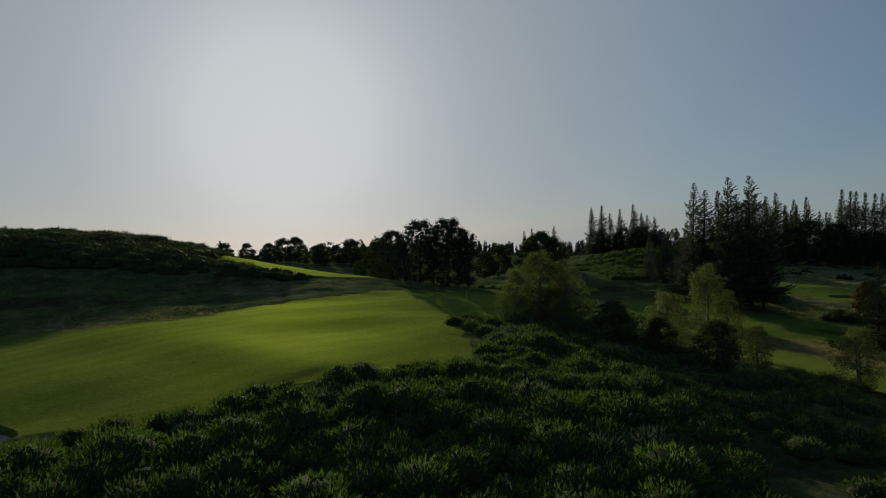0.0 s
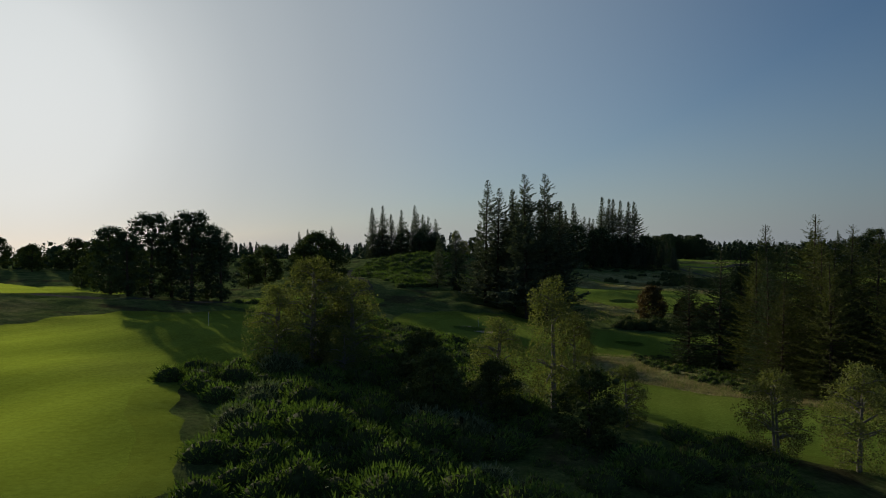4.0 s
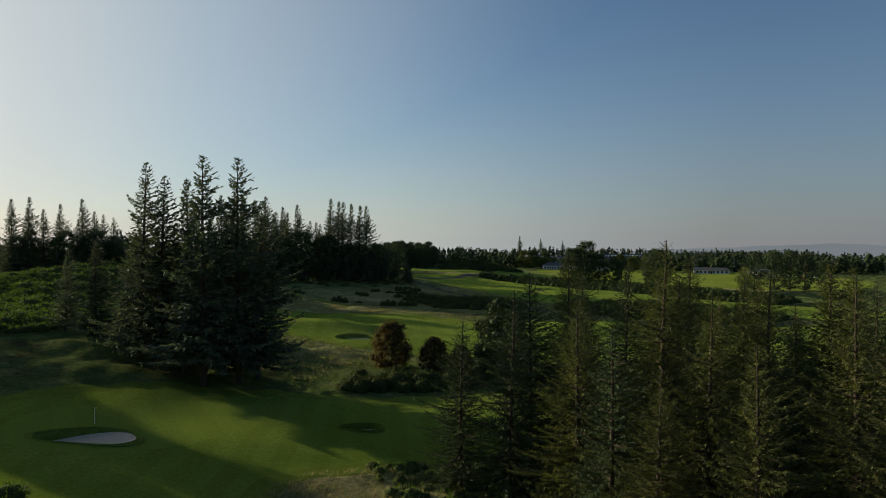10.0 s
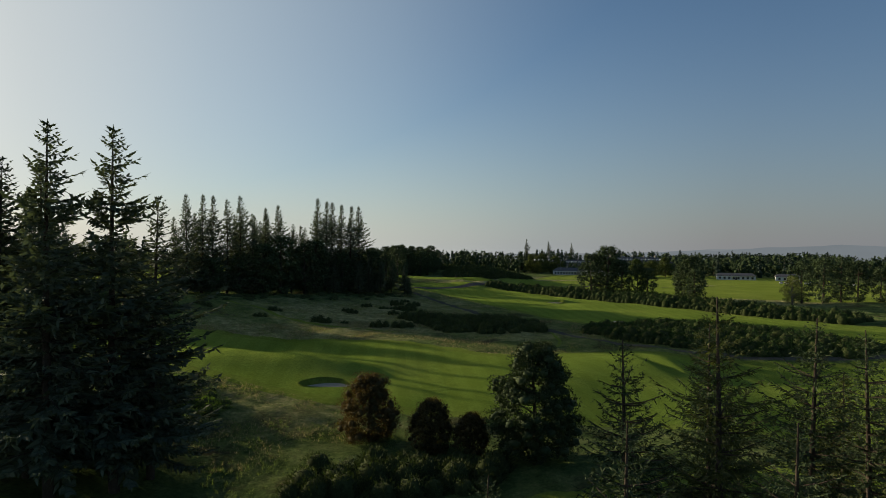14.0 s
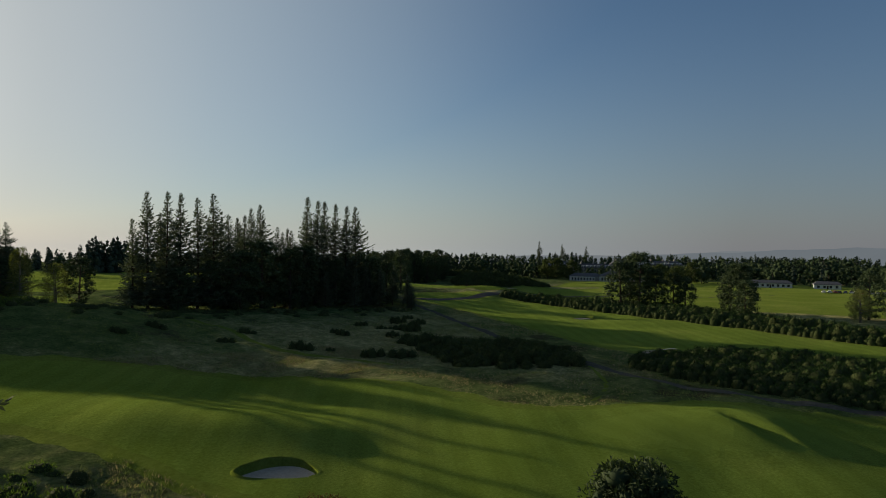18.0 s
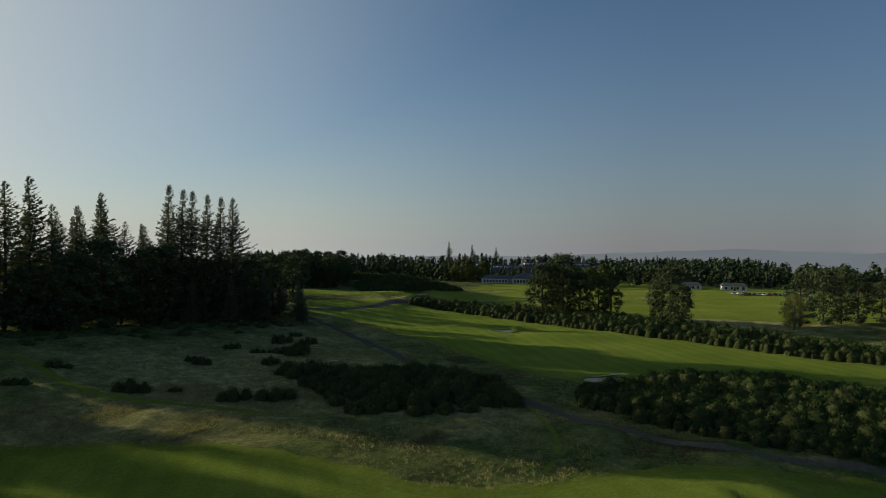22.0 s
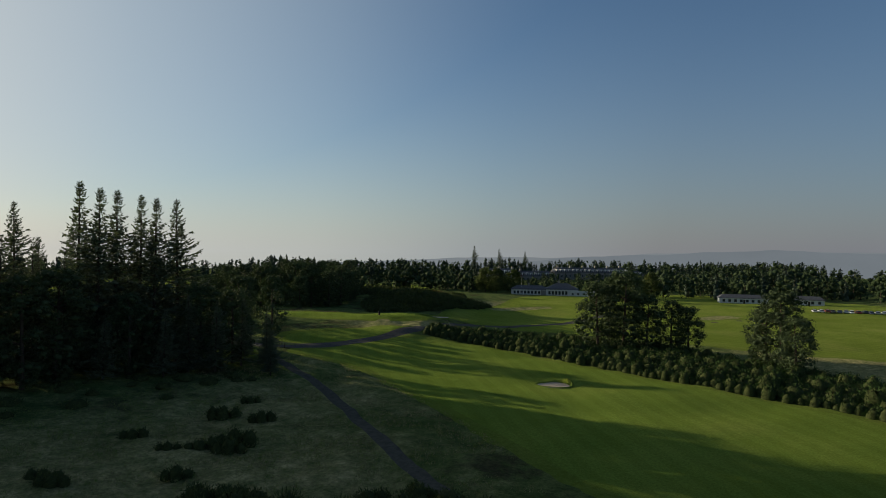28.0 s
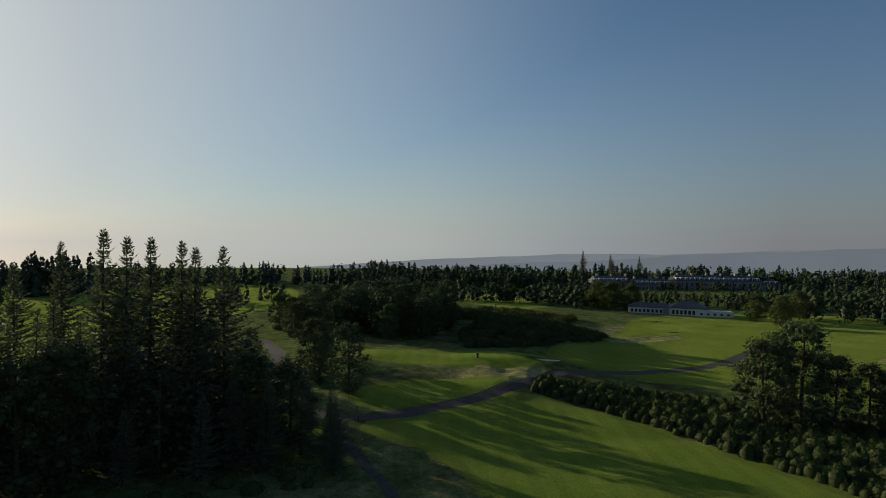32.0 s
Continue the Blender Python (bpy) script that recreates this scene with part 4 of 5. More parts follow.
# ---- broom and gorse ----
def thicket(name, outline, seed, mat, count, r0, r1, tall, dens, sprig, label, cat, extra=None, spikes=0.32, single=0):
    """Many rounded bushes grown together: twiggy domes, coloured dark as inner shade, bristling with sprigs."""
    g = np.random.default_rng(seed)
    pts = np.asarray(outline, float)
    lo, hi = pts.min(0), pts.max(0)
    cx, cy = g.uniform(lo[0], hi[0], count * 40), g.uniform(lo[1], hi[1], count * 40)
    ok = inside(cx, cy, pts)
    cx, cy = cx[ok], cy[ok]
    cr = g.uniform(r0, r1, len(cx)) * (0.7 + 0.45 * np.minimum(1.0, line_distance(cx, cy, np.vstack([pts, pts[:1]])) / 5))
    kept, n = np.zeros((count, 3)), 0
    for x, y, r in zip(cx, cy, cr):
        k = kept[:n]
        if n < count and ((x - k[:, 0]) ** 2 + (y - k[:, 1]) ** 2 > (0.54 * (r + k[:, 2])) ** 2).all():
            kept[n] = x, y, r
            n += 1
    bush = [tuple(k) for k in kept[:n]]
    return bushes(name, bush, g, mat, tall, dens, sprig, label, cat, extra, spikes, single)


def bushes(name, bush, g, mat, tall, dens, sprig, label, cat, extra=None, spikes=0.32, single=0):
    """Bushes grown together; the first `single` of them are parts of their own."""
    root = new(name)
    bb = np.array(bush)
    zz = ground(bb[:, 0], bb[:, 1])
    dv, df, bl, bx = [], [], [], []
    for (x, y, r), z in zip(bush, zz):
        hh = tall * r * g.uniform(0.75, 1.15)
        an = np.linspace(0, 2 * np.pi, 9, endpoint=False)
        rings = [(0.86, -0.15), (0.8, 0.3), (0.55, 0.62), (0.22, 0.78)]
        v = np.concatenate([np.stack([x + r * k * np.cos(an) * g.uniform(0.8, 1.05, 9), y + r * k * np.sin(an) * g.uniform(0.8, 1.05, 9), z + hh * q + g.normal(0, 0.08 * hh, 9)], 1) for k, q in rings])
        f = np.concatenate([np.stack([i * 9 + np.arange(9), i * 9 + (np.arange(9) + 1) % 9, (i + 1) * 9 + (np.arange(9) + 1) % 9, (i + 1) * 9 + np.arange(9)], 1) for i in range(3)])
        f = np.concatenate([f, [[27, 29, 31, 33]], [[27, 33, 34, 35]]])
        dv.append(v), df.append(f)
        n = int(dens * 6.6 * r * (0.5 * r + hh))
        d = unit(np.stack([g.normal(size=n), g.normal(size=n), np.abs(g.normal(0.25, 0.8, n))], 1))
        base = np.array([x, y, z]) + d * np.array([r, r, hh]) * (g.uniform(0.55, 1.0, n) * (1 + 0.16 * np.sin(5 * np.arctan2(d[:, 1], d[:, 0]) + 7 * x) * (1 - d[:, 2])))[:, None]
        dirs = unit(d * 0.8 + np.array([0, 0, spikes]) + g.normal(0, 0.28, d.shape))
        side = unit(np.cross(dirs, g.normal(size=d.shape)))
        ln = 0.62 * sprig * g.uniform(0.5, 1.5, n) * (0.8 + 0.1 * r)
        b = blades(base, dirs, side, ln, ln * 0.36)
        pale = bool(extra) and g.random() < extra[1]
        if single:
            single -= 1
            dv.pop(), df.pop()
            one = part_np("bush", *b, extra[0] if pale else mat, root, "pale grey-green bush" if pale else "")
            part_np("twig_mass", v, f, M_TWIG_SHADE, one, "", True)
            continue
        (bx if pale else bl).append(b)
    if dv:
        v, f = join(list(zip(dv, df)))
        part_np("twig_mass", v, f, M_TWIG_SHADE, root, "", True)["kind"] = "stuff"
    if bl:
        v, f = join(bl)
        part_np("foliage", v, f, mat, root)["kind"] = "stuff"
    if bx:
        v, f = join(bx)
        part_np("pale_foliage", v, f, extra[0], root, "pale grey-green sprigs")["kind"] = "stuff"
    return tagged(root, label, cat, kind="stuff" if bl else "thing")


BROOM_LABEL = "dense green broom and gorse scrub on a slope"
thicket("broom_thicket", [(-40, 28), (-30, 34), (-20, 38), (-14, 45), (-6, 50), (4, 55), (8, 60), (16, 56), (22, 48), (18, 36), (14, 22), (6, 14), (-8, 12), (-24, 14), (-36, 20)], 61, M_BROOM, 290, 1.2, 2.4, 0.75, 38, 0.42, BROOM_LABEL, "scrub", (M_HOLM, 0.08), single=300)
thicket("broom_thicket", [(1, 78), (6, 70), (4, 60), (10, 56), (20, 58), (27, 66), (30, 78), (34, 92), (38, 104), (40, 113), (34, 119), (28, 132), (34, 143), (26, 140), (18, 126), (18, 108), (9, 88)], 62, M_BROOM, 300, 1.2, 2.4, 0.75, 34, 0.42, BROOM_LABEL, "scrub", (M_HOLM, 0.1), single=300)
thicket("broom_thicket", [(18, 52), (24, 60), (32, 58), (36, 64), (40, 60), (34, 48), (36, 40), (30, 28), (22, 30)], 63, M_BROOM, 90, 1.0, 2.0, 0.7, 34, 0.36, BROOM_LABEL, "scrub", single=300)
thicket("gorse_thicket", [(66, 107), (74, 99), (69, 86), (64, 76), (59, 76), (61, 86), (62, 96)], 64, M_BROOM, 110, 0.5, 1.2, 0.7, 24, 0.35, "low green scrub in straw-coloured grass", "scrub", single=110)
thicket("gorse_thicket", [(152, 181), (159, 194), (160, 206), (165, 211), (172, 199), (182, 193), (181, 178), (171, 167), (163, 168)], 65, M_GORSE, 110, 1.1, 2.4, 1.05, 20, 0.5, "dark gorse thicket in dry grass", "gorse", single=300)
thicket("gorse_thicket", [(184, 164), (176, 160), (173, 150), (173, 138), (176, 124), (188, 108), (202, 106), (212, 130), (213, 143), (208, 154), (196, 159)], 66, M_HEDGE, 420, 1.1, 2.1, 1.15, 20, 0.45, "dense green gorse bank beside the fairway", "gorse", single=300)
thicket("gorse_hedge", [(259, 262), (263, 250), (264, 238), (261, 220), (258, 205), (253, 183), (251, 165), (244, 143), (243, 122), (256, 118), (268, 140), (278, 165), (286, 190), (294, 205), (292, 222), (288, 242), (280, 259), (268, 267)], 67, M_HEDGE, 900, 1.1, 2.3, 1.5, 12, 0.52, "long belt of dense green gorse along the fairway", "gorse")
thicket("gorse_thicket", [(284, 310), (300, 302), (316, 300), (335, 300), (352, 306), (350, 326), (326, 334), (300, 330)], 68, M_GORSE, 150, 1.8, 3.4, 0.9, 9, 0.8, "dark gorse on a low rise near the meadow", "gorse")
thicket("gorse_thicket", [(330, 335), (360, 330), (385, 345), (372, 372), (330, 372), (312, 350)], 69, M_GORSE, 120, 1.8, 3.6, 0.9, 8, 0.8, "dark gorse on a low rise near the meadow", "gorse", (M_COPPER, 0.15))
thicket("scrub", [(46, 168), (58, 172), (66, 178), (66, 200), (84, 230), (100, 250), (90, 262), (60, 250), (48, 228), (48, 200)], 70, M_BROOM, 260, 1.4, 2.8, 0.7, 12, 0.6, BROOM_LABEL, "scrub")
thicket("scrub", [(-60, 170), (-52, 135), (-40, 128), (-50, 112), (-80, 110), (-130, 108), (-170, 130), (-160, 180), (-100, 190)], 71, M_GORSE, 420, 2.4, 4.4, 0.5, 6, 0.6, "dark scrub covering a low hill", "scrub")
thicket("scrub", [(24, 138), (34, 146), (28, 150), (14, 146), (8, 140)], 72, M_BROOM, 40, 1.2, 2.0, 0.8, 16, 0.5, BROOM_LABEL, "scrub")
thicket("scrub", [(80, 131), (86, 134), (92, 131), (97, 126), (100, 121), (96, 119), (88, 125)], 73, M_GORSE, 34, 1.7, 2.6, 1.15, 24, 0.45, "dark gorse below the copper bushes", "gorse", (M_HOLM, 0.1), single=300)
thicket("scrub", [(70, 262), (110, 262), (124, 262), (190, 258), (200, 246), (180, 244), (140, 246), (110, 240), (92, 236)], 74, M_GORSE, 70, 0.9, 2.0, 0.6, 10, 0.5, "low dark heather and gorse under the grove", "scrub")
thicket("scrub", [(-110, 110), (-75, 112), (-40, 113), (-28, 118), (-26, 126), (-42, 128), (-70, 126), (-110, 126)], 75, M_GORSE, 120, 1.2, 2.4, 0.6, 9, 0.5, "dark scrub along a shaded bank", "scrub")
thicket("gorse_thicket", [(76, 167), (84, 174), (89, 165), (88, 152), (79, 152)], 76, M_BROOM, 34, 0.9, 1.9, 0.9, 26, 0.42, "green gorse and bramble below the mown mound", "gorse", (M_HOLM, 0.12), single=60)
sg = np.random.default_rng(77)
for x, y, r in [(139, 212, 2.0), (147, 199, 1.9), (151, 195, 2.2), (156, 222, 1.3), (176, 221, 2.0), (172, 222, 1.6), (181, 232, 1.8), (168, 231, 1.3), (156, 224, 1.4), (174, 219, 1.6), (169, 224, 1.2), (184, 227, 1.5), (163, 206, 1.6), (144, 209, 0.8), (128, 222, 1.4), (136, 229, 1.5), (118, 232, 1.6), (110, 228, 1.2), (166, 216, 1.3), (188, 236, 1.2), (84, 158, 1.3), (80, 163, 1.5), (77, 160, 1.7), (60, 163, 1.5)]:
    bushes("gorse_bush", [(x, y, r * 0.7), (x + 0.8 * r, y - 0.4 * r, r * 0.6), (x - 0.6 * r, y + 0.5 * r, r * 0.55)], sg, M_GORSE, 1.55, 24, 0.42, "single dark gorse bush in dry grass", "bush")["kind"] = "thing"


# ---- long grass ----
def tufts(name, boxes, seed, mat, per, length, label):
    g = np.random.default_rng(seed)
    B, S, D, L = [], [], [], []
    for x0, y0, x1, y1 in boxes:
        n = int((x1 - x0) * (y1 - y0) * per)
        x, y = g.uniform(x0, x1, n), g.uniform(y0, y1, n)
        ok = np.ones(n, bool)
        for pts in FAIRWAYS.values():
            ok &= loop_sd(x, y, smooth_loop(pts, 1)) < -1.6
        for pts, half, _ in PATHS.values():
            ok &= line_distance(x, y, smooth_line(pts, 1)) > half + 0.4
        k = np.sin(x * 0.5 + 2 * np.sin(y * 0.23)) * np.sin(y * 0.45 + 2 * np.sin(x * 0.19)) + g.normal(0, 0.5, n)
        ok &= k > -0.25
        x, y = x[ok], y[ok]
        rep = 5
        x, y = np.repeat(x, rep) + g.normal(0, 0.12, len(x) * rep), np.repeat(y, rep) + g.normal(0, 0.12, len(y) * rep)
        m = len(x)
        B.append(np.stack([x, y, ground(x, y) - 0.05], 1))
        D.append(unit(np.stack([g.normal(0.2, 0.6, m), g.normal(-0.1, 0.6, m), np.ones(m)], 1)))
        a = g.uniform(0, 6.28, m)
        S.append(np.stack([np.cos(a), np.sin(a), 0 * a], 1))
        L.append(length * g.uniform(0.5, 1.5, m))
    B, D, S, L = (np.concatenate(t) for t in (B, D, S, L))
    v, f = blades(B, D, S, L, L * 0.13)
    tagged(new(name, mesh_np(name, v, f, mat)), label, "grass", kind="stuff")


tufts("dry_grass", [(49, 66, 74, 112), (98, 190, 150, 214)], 81, M_STRAW, 12.0, 0.3, "tall straw-coloured seeding grass")
tufts("dry_grass", [(140, 150, 190, 236), (190, 195, 222, 256), (78, 138, 98, 168), (-62, 72, -30, 90)], 82, M_STRAW, 4.2, 0.3, "tall straw-coloured seeding grass")
tufts("rough_grass", [(76, 132, 100, 170), (100, 190, 200, 250), (150, 120, 180, 172), (36, 56, 72, 110)], 83, M_TUFT, 4.4, 0.3, "long green rough grass")


# ---- distant woods, hills ----
HOTEL_LAWN = np.array([(560, 500), (590, 545), (620, 520), (770, 400), (740, 350), (560, 350), (500, 420)], float)


def far_wood(name, seed, rows, mat, mat2, label):
    """Rows of trees along lines: each a tapering or rounded crown of leaf clumps on a trunk."""
    g = np.random.default_rng(seed)
    con, dec, tr, cob, deb = [], [], [], [], []
    for (x0, y0), (x1, y1), n, depth, h0, h1, mix in rows:
        for k in range(int(n * 1.4)):
            t = (k + g.uniform(-0.4, 0.4)) / int(n * 1.4)
            x, y = x0 + (x1 - x0) * t + g.normal(0, depth), y0 + (y1 - y0) * t + g.normal(0, depth)
            h, z = g.uniform(h0, h1) * (0.93 + 0.1 * math.sin(x * 0.05 + 2 * math.sin(y * 0.031)) + g.normal(0, 0.05)), gz(x, y)
            if (x - 144) * 0.78 + (y - 161) * 0.62 < 592 and inside(np.array([x]), np.array([y]), HOTEL_LAWN)[0]:
                h *= 0.52
            con_tree = g.random() < mix
            m = 84
            q = g.uniform(0.03, 1, m)
            a = g.uniform(0, 6.28, m)
            if con_tree:
                r = h * 0.2 * (1 - q) ** 0.55 * g.uniform(0.6, 1.15, m) + 0.2
                qb = np.array([0.12, 0.3, 0.48, 0.66, 0.82])
                rb = h * 0.15 * (1 - qb) ** 0.6
                cb = np.stack([x + g.normal(0, 0.03 * h, 5), y + g.normal(0, 0.03 * h, 5), z + qb * h], 1)
            else:
                r = h * 0.34 * np.sin(np.clip(q, 0, 1) ** 0.6 * 3.05) ** 0.5 * g.uniform(0.75, 1.08, m)
                qb = np.array([0.2, 0.4, 0.5, 0.62, 0.78])
                rb = h * g.uniform(0.1, 0.17, 5)
                cb = np.stack([x + g.normal(0, 0.13 * h, 5), y + g.normal(0, 0.13 * h, 5), z + qb * h], 1)
            base = np.stack([x + r * np.cos(a), y + r * np.sin(a), z + q * h * 0.97], 1)
            d = unit(np.stack([np.cos(a), np.sin(a), g.normal(0.1 if con_tree else 0.4, 0.5, m)], 1) + g.normal(0, 0.4, (m, 3)))
            s = unit(np.cross(d, g.normal(size=(m, 3))))
            L = h * (0.08 if con_tree else 0.085) * g.uniform(0.6, 1.5, m)
            (con if con_tree else dec).append(cards(base - d * L[:, None] * 0.7, d, s, L, L * 0.7))
            (cob if con_tree else deb).append(blobs(g, cb, rb, 1.25 if con_tree else 0.9))
            tr.append(tube(np.array([[x, y, z - 0.3], [x, y, z + h * 0.5], [x, y, z + h * (1.02 if con_tree else 0.8)]]), [h * 0.018, h * 0.012, h * 0.003], 4))
    root = new(name)
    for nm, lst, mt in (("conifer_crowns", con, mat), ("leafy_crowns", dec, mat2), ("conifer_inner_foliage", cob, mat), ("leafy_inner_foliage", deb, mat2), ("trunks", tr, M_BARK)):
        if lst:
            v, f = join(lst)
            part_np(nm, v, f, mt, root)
    return tagged(root, label, "wood", kind="stuff")


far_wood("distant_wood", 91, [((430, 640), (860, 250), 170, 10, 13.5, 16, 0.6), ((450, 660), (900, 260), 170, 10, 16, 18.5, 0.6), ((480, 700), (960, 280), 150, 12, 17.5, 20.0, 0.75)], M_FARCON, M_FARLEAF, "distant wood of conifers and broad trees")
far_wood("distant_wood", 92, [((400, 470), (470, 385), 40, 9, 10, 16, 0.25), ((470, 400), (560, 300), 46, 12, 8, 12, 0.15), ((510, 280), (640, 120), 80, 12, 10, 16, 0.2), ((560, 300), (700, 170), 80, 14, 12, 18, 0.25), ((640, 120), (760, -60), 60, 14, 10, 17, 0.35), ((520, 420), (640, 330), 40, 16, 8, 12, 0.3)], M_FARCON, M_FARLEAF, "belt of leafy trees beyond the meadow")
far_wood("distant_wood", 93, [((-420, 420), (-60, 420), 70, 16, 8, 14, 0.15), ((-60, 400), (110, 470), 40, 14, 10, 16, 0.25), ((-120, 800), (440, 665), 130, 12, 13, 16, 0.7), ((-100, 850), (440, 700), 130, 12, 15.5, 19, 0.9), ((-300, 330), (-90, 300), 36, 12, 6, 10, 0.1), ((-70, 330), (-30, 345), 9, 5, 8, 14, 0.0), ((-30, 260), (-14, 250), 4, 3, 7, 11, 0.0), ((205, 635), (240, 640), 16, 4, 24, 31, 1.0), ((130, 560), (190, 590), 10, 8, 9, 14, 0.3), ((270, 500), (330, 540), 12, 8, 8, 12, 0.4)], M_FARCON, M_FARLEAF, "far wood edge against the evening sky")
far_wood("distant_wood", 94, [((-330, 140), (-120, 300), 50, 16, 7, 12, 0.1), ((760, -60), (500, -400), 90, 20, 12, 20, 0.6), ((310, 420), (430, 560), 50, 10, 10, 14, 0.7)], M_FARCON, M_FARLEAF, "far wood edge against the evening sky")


# Distance haze is put into an emission colour; the hills glow and take no sunlight.
def hill_haze_glow(name, col):
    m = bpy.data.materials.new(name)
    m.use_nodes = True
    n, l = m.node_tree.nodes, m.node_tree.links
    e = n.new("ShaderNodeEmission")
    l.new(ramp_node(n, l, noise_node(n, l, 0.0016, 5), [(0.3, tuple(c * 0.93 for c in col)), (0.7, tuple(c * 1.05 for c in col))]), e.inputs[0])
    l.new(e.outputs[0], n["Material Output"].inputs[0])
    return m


def far_hills(name, dist, az0, az1, height, seed, col):
    """A range of hills on the skyline, far behind everything else, with haze put into its glowing colour."""
    g = np.random.default_rng(seed)
    ph = g.uniform(0, 6.28, 6)
    az = np.linspace(radians(az0), radians(az1), 160)
    u = np.linspace(0, 1, 160)
    env = np.clip(u / 0.4, 0, 1) ** 0.6 * np.clip((1 - u) / 0.1, 0, 1) ** 0.7
    top = height * env * (0.78 + 0.14 * np.sin(az * 11 + ph[0]) + 0.08 * np.sin(az * 23 + ph[1]) + 0.04 * np.sin(az * 61 + ph[2]) + 0.02 * np.sin(az * 140 + ph[3]))
    pts = []
    for back, k in ((0, 0.0), (120, 0.7), (300, 1.0), (700, 0.0)):
        r = dist + back
        pts.append(np.stack([154 + r * np.sin(az), 172 + r * np.cos(az), -160 + (top + 160 * env) * k], 1))
    v = np.concatenate(pts)
    i, j = np.meshgrid(np.arange(3), np.arange(159), indexing="ij")
    f = np.stack([i * 160 + j, i * 160 + j + 1, (i + 1) * 160 + j + 1, (i + 1) * 160 + j], -1).reshape(-1, 4)
    tagged(new(name, mesh_np(name, v, f, hill_haze_glow(name + "_haze", col), True)), "blue hazy hills on the far horizon", "hills", kind="structure")


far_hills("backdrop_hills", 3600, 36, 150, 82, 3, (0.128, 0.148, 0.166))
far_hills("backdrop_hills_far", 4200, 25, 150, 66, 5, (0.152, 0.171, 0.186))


# ---- buildings, vehicles and small things ----
M_WHITE = plain("white_painted_render", (0.5, 0.49, 0.46), (0.64, 0.63, 0.6), 0.6, 0.8, 0.2, 0.1)
M_STONE = plain("grey_stone_wall", (0.16, 0.145, 0.125), (0.27, 0.25, 0.22), 0.8, 0.9, 0.15, 0.3)
M_SLATE = plain("dark_slate_roof", (0.05, 0.05, 0.055), (0.10, 0.10, 0.11), 1.5, 0.7, 0.3, 0.4)
M_GLASS = plain("dark_window_glass", (0.02, 0.025, 0.03), (0.04, 0.045, 0.05), 0.4, 0.08, 0.6)
M_RUBBER = plain("black_rubber", (0.015, 0.015, 0.015), (0.03, 0.03, 0.03), 5.0, 0.9, 0.1)
M_POSTWOOD = plain("stained_post_timber", (0.03, 0.022, 0.016), (0.07, 0.05, 0.035), 6.0, 0.9, 0.1, 0.3)
M_RED = plain("red_flag_cloth", (0.35, 0.03, 0.02), (0.5, 0.05, 0.03), 3.0, 0.8, 0.1)
M_YELLOW = plain("yellow_paint", (0.5, 0.38, 0.04), (0.6, 0.45, 0.06), 3.0, 0.6, 0.2)


def block(x0, y0, z0, x1, y1, z1, bevel=0.03):
    bm = bmesh.new()
    bmesh.ops.create_cube(bm, size=1)
    for v in bm.verts:
        v.co = Vector((x0 + (x1 - x0) * (v.co.x + 0.5), y0 + (y1 - y0) * (v.co.y + 0.5), z0 + (z1 - z0) * (v.co.z + 0.5)))
    if bevel:
        bmesh.ops.bevel(bm, geom=list(bm.edges), offset=bevel, segments=1, affect="EDGES")
    return bm


def hip_roof(x0, y0, x1, y1, z0, z1, hip=0.5, over=0.5, thick=0.18):
    """A hipped roof with eaves that stand out over the walls."""
    x0, y0, x1, y1 = x0 - over, y0 - over, x1 + over, y1 + over
    k = hip * (y1 - y0) / 2
    ym = (y0 + y1) / 2
    co = [(x0, y0, z0), (x1, y0, z0), (x1, y1, z0), (x0, y1, z0), (x0, y0, z0 + thick), (x1, y0, z0 + thick), (x1, y1, z0 + thick), (x0, y1, z0 + thick), (x0 + k, ym, z1), (x1 - k, ym, z1)]
    bm = bmesh.new()
    v = [bm.verts.new(c) for c in co]
    for f in ((3, 2, 1, 0), (0, 1, 5, 4), (1, 2, 6, 5), (2, 3, 7, 6), (3, 0, 4, 7), (4, 5, 9, 8), (6, 7, 8, 9), (5, 6, 9), (7, 4, 8)):
        bm.faces.new([v[i] for i in f])
    return bm


def window_row(root, x0, x1, n, y, z0, z1, w, frame_mat=None):
    for i in range(n):
        x = x0 + (x1 - x0) * (i + 0.5) / n
        fr = part("window", block(x - w / 2 - 0.12, y - 0.1, z0 - 0.12, x + w / 2 + 0.12, y + 0.1, z1 + 0.12, 0.02), frame_mat or M_WHITE, root)
        part("pane", block(x - w / 2, y - 0.14, z0, x + w / 2, y - 0.06, z1, 0), M_GLASS, fr)


def stand(root, x, y, turn, label, cat, group=""):
    root.matrix_basis = Matrix.Translation((x, y, gz(x, y) - 0.05)) @ Matrix.Rotation(turn, 4, "Z")
    return tagged(root, label, cat, group)


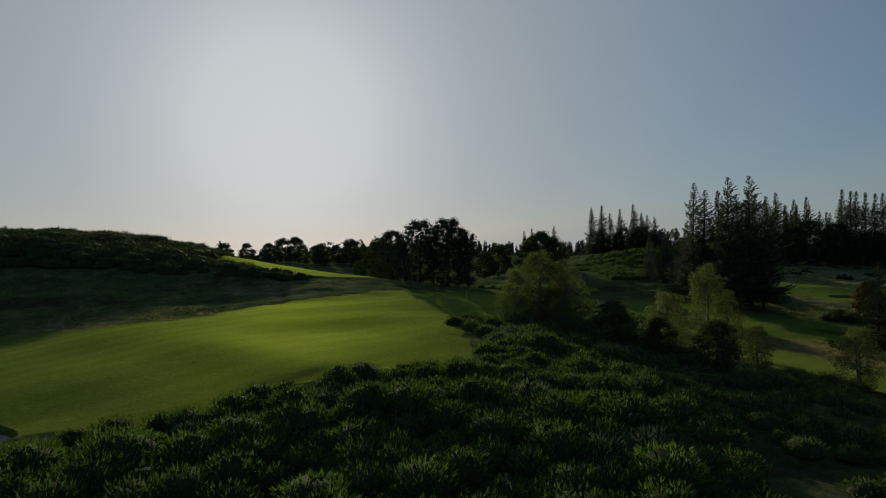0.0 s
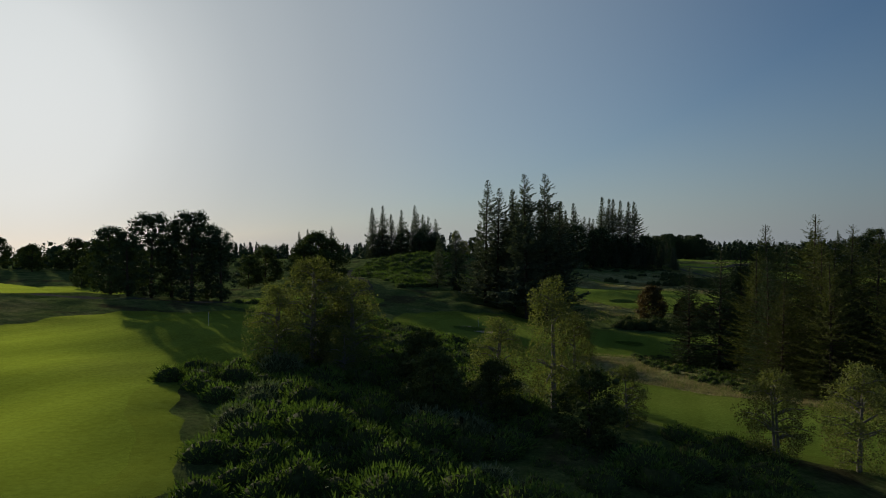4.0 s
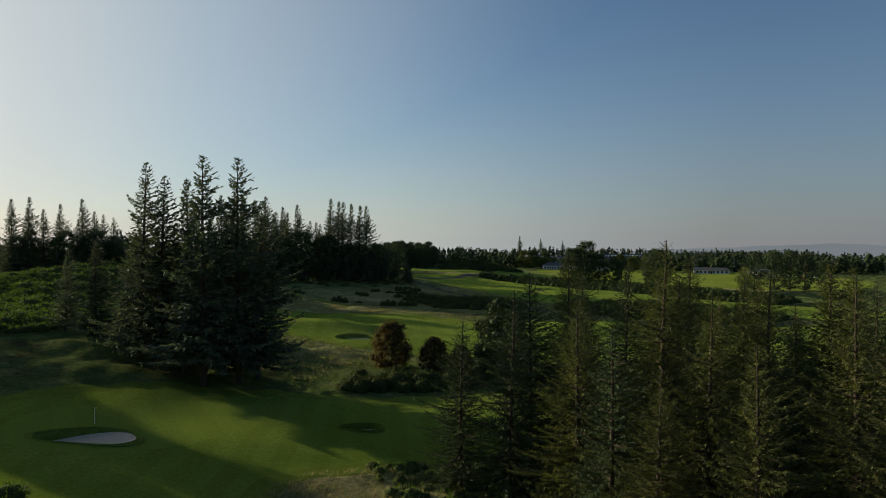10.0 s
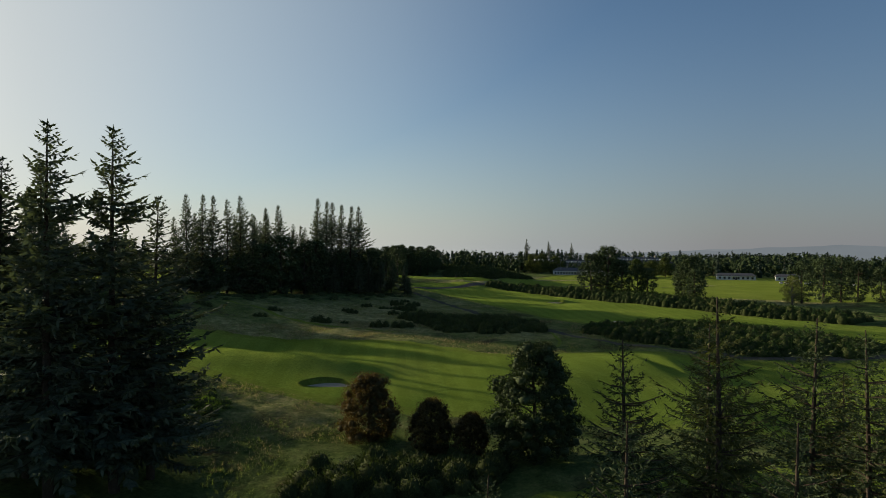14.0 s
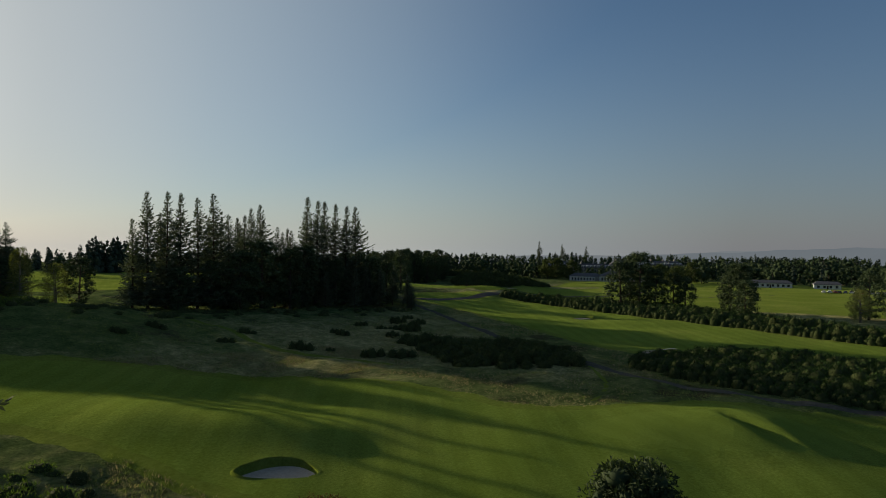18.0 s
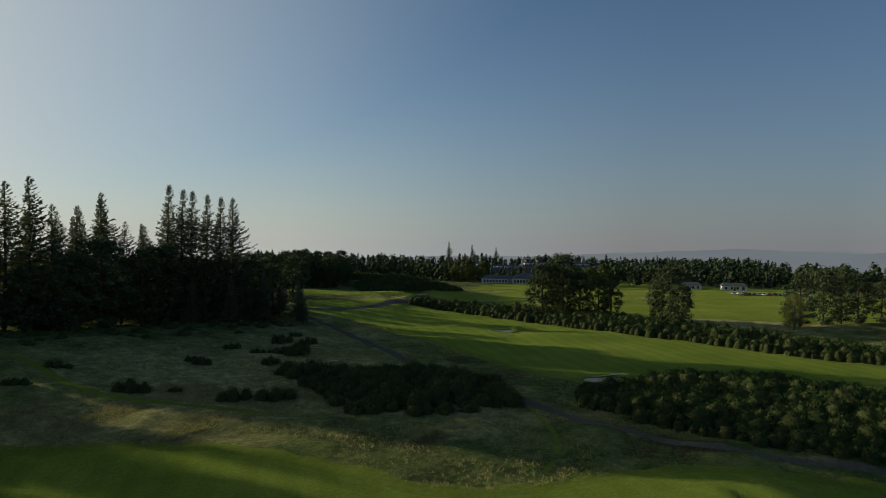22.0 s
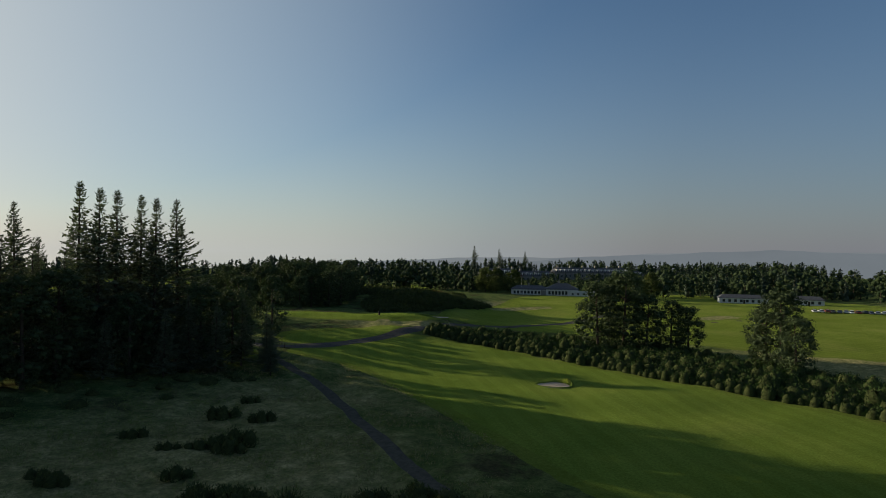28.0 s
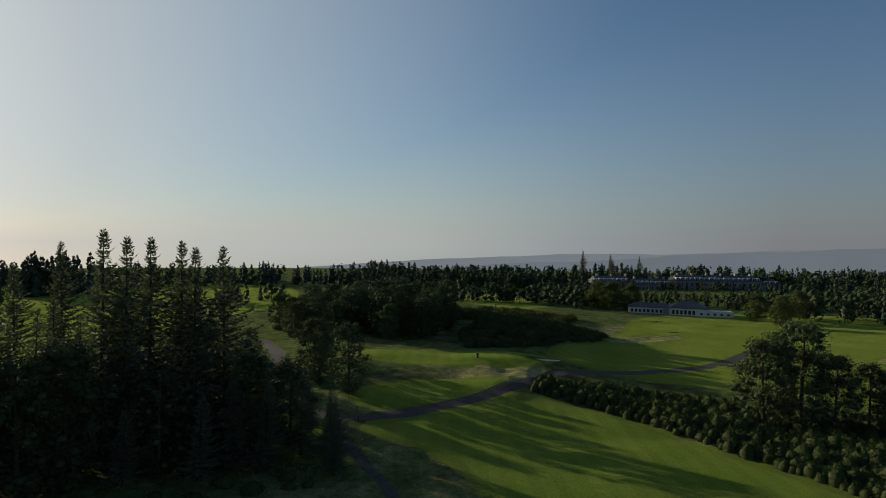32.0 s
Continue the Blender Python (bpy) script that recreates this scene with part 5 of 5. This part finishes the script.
def clubhouse():
    root = new("clubhouse")
    part("wall", block(-26, 0, 0, -4, 9, 3.2), M_WHITE, root)
    part("roof", hip_roof(-26, 0, -4, 9, 3.2, 5.6, 0.8), M_SLATE, root)
    part("wall", block(-5, -2, 0, 14, 12, 3.6), M_WHITE, root)
    part("roof", hip_roof(-5, -2, 14, 12, 3.6, 7.2, 0.9), M_SLATE, root)
    part("terrace", block(8, -4, 0, 26, 9, 2.4), M_WHITE, root, "low white flat-roofed terrace wing")
    part("parapet", block(8, -4.1, 2.4, 26, -3.8, 3.0), M_WHITE, root)
    window_row(root, -25, -6, 9, -0.02, 0.7, 2.4, 1.3)
    window_row(root, -4, 8, 6, -2.02, 0.6, 2.7, 1.3)
    window_row(root, 9, 25, 5, -4.12, 0.9, 1.8, 1.2)
    part("porch", block(-8, -3, 0, -5, 0, 2.9), M_STONE, root)
    part("chimney", block(2, 5, 6.0, 3.2, 6.2, 8.6), M_STONE, root)
    part("chimney", block(-16, 4, 5.0, -15, 5, 7.0), M_STONE, root)
    return root


def hotel():
    root = new("hotel")
    spans = [(-80, -46, 10.0, 9), (-46, -8, 8.0, 8), (-8, 70, 11.5, 12), (70, 86, 9.0, 6)]
    for x0, x1, hh, rise in spans:
        part("wall", block(x0, 0, -4, x1, 16, hh - 4.2), M_STONE, root)
        part("roof", hip_roof(x0, 0, x1, 16, hh - 4.2, hh + 0.6, 0.5), M_SLATE, root)
        n = int((x1 - x0) / 4.2)
        window_row(root, x0 + 1, x1 - 1, n, -0.02, -1.0, 1.2, 1.5)
        window_row(root, x0 + 1, x1 - 1, n, -0.02, hh - 8.6, hh - 6.2, 1.5)
        for i in range(n):
            x = x0 + 1 + (x1 - x0 - 2) * (i + 0.5) / n
            d = part("dormer", block(x - 1.1, 0.9, hh - 4.0, x + 1.1, 4.0, hh - 1.2), M_WHITE, root, "white dormer window in the slate roof")
            part("pane", block(x - 0.7, 0.84, hh - 3.5, x + 0.7, 0.96, hh - 1.8, 0), M_GLASS, d)
        for x in np.arange(x0 + 5, x1, 13):
            part("chimney", block(x, 7, hh - 0.4, x + 1.6, 9, hh + 2.4), M_STONE, root)
    return root


def cottage(w, d):
    root = new("cottage")
    part("wall", block(-w / 2, 0, 0, w / 2, d, 2.7), M_WHITE, root)
    part("roof", hip_roof(-w / 2, 0, w / 2, d, 2.7, 4.6, 0.5), M_SLATE, root)
    window_row(root, -w / 2 + 0.6, w / 2 - 0.6, max(2, int(w / 3)), -0.02, 0.8, 2.0, 1.1, M_POSTWOOD)
    part("door", block(-0.5, -0.08, 0, 0.5, 0.05, 2.0), M_POSTWOOD, root)
    return root


def parked_car(paint):
    root = new("parked_car")
    bm = block(-2.1, -0.85, 0.35, 2.1, 0.85, 0.95, 0.12)
    part("body", bm, paint, root)
    bm = block(-1.4, -0.75, 0.93, 1.2, 0.75, 1.45, 0)
    for v in bm.verts:
        if v.co.z > 1.2:
            v.co.x *= 0.7
            v.co.y *= 0.85
    part("cabin", bm, M_GLASS, root, "dark glazed cabin")
    part("roof", block(-0.95, -0.62, 1.44, 0.8, 0.62, 1.5, 0.02), paint, root)
    for x in (-1.3, 1.3):
        for y in (-0.8, 0.8):
            bm = bmesh.new()
            bmesh.ops.create_cone(bm, cap_ends=True, segments=14, radius1=0.33, radius2=0.33, depth=0.22, matrix=Matrix.Translation((x, y, 0.33)) @ Matrix.Rotation(math.pi / 2, 4, "X"))
            part("wheel", bm, M_RUBBER, root)
    return root


def post(name, hh, r, mat, capmat, label, cat):
    root = new(name)
    v, f = tube([(0, 0, -0.3), (0, 0, hh * 0.5), (0, 0, hh)], [r, r, r * 0.95], 8)
    part_np("shaft", v, f, mat, root, "", True)
    v, f = tube([(0, 0, hh), (0, 0, hh + r * 1.5), (0, 0, hh + r * 1.8)], [r * 1.15, r * 1.1, 0.01], 8)
    part_np("cap", v, f, capmat, root, "", True)
    return tagged(root, label, cat)


def flagstick(hh, mat):
    root = new("flagstick")
    v, f = tube([(0, 0, -0.2), (0, 0, hh)], [0.03, 0.022], 8)
    part_np("pole", v, f, M_WHITE, root, "", True)
    bm = bmesh.new()
    g = [[bm.verts.new((0.02 + 0.055 * i, 0.03 * math.sin(i * 1.1), hh - 0.02 - 0.22 * j + 0.02 * i)) for i in range(7)] for j in range(2)]
    for i in range(6):
        bm.faces.new((g[0][i], g[0][i + 1], g[1][i + 1], g[1][i]))
    bmesh.ops.solidify(bm, geom=list(bm.faces), thickness=0.01)
    part("flag", bm, mat, root)
    return root


stand(clubhouse(), 462, 336, radians(-59.5), "low white clubhouse with hipped slate roofs", "clubhouse")
stand(hotel(), 667, 442, radians(-40.8), "long grey stone hotel with slate roof and white dormers", "hotel")
for x, y, w, d, a in [(487, 236, 24, 8, -66), (500, 208, 14, 7, -70)]:
    stand(cottage(w, d), x, y, radians(a), "small white single-storey cottage with slate roof", "cottage", "cottages beyond the meadow")
paints = [plain("car_paint", c, tuple(v * 1.15 for v in c), 0.5, 0.3, 0.5) for c in ((0.5, 0.5, 0.52), (0.03, 0.03, 0.035), (0.7, 0.7, 0.7), (0.08, 0.1, 0.16), (0.3, 0.03, 0.03))]
for i in range(16):
    t = i / 15
    x, y = 455 + 14 * t, 199 - 34 * t
    stand(parked_car(paints[(i * 7) % 5]), x + (i % 3) * 1.2, y, radians(20 + 8 * math.sin(i)), "parked car beside the meadow road", "car", "parked cars")
stand(flagstick(1.8, M_YELLOW), 49.2, 127.6, 0.4, "white flagstick with a small yellow flag", "flagstick")
stand(flagstick(1.8, M_YELLOW), 4.0, 108.0, 0.9, "white flagstick with a small yellow flag", "flagstick")
stand(flagstick(11.0, M_RED), 447, 350, 0.9, "tall white flagpole beside the clubhouse", "flagpole")
for x, y in ((207.2, 259.6), (217, 268.2), (213.6, 262.5), (205.6, 266)):
    stand(post("marker_post", 1.1, 0.09, M_POSTWOOD, M_POSTWOOD, "", ""), x, y, 0, "short dark timber marker post beside the road", "post", "road posts")
stand(post("litter_bin", 0.9, 0.28, M_POSTWOOD, M_RUBBER, "", ""), 268.5, 289.5, 0, "small dark litter bin on the tee", "bin")


def monument():
    """A rough standing stone on a low plinth."""
    root = new("standing_stone")
    bm = block(-0.8, -0.8, -0.4, 0.8, 0.8, 0.35, 0.08)
    part("plinth", bm, M_STONE, root)
    bm = block(-0.55, -0.45, 0.3, 0.55, 0.45, 3.2, 0.1)
    rs = random.Random(3)
    for v in bm.verts:
        k = 1 - 0.14 * v.co.z
        v.co = Vector((v.co.x * k + rs.uniform(-0.05, 0.05), v.co.y * k + rs.uniform(-0.05, 0.05), v.co.z + rs.uniform(-0.06, 0.06)))
    part("stone", bm, M_STONE, root)
    return root


stand(monument(), 363, 375, 0.5, "dark standing stone on a grassy bank", "monument")
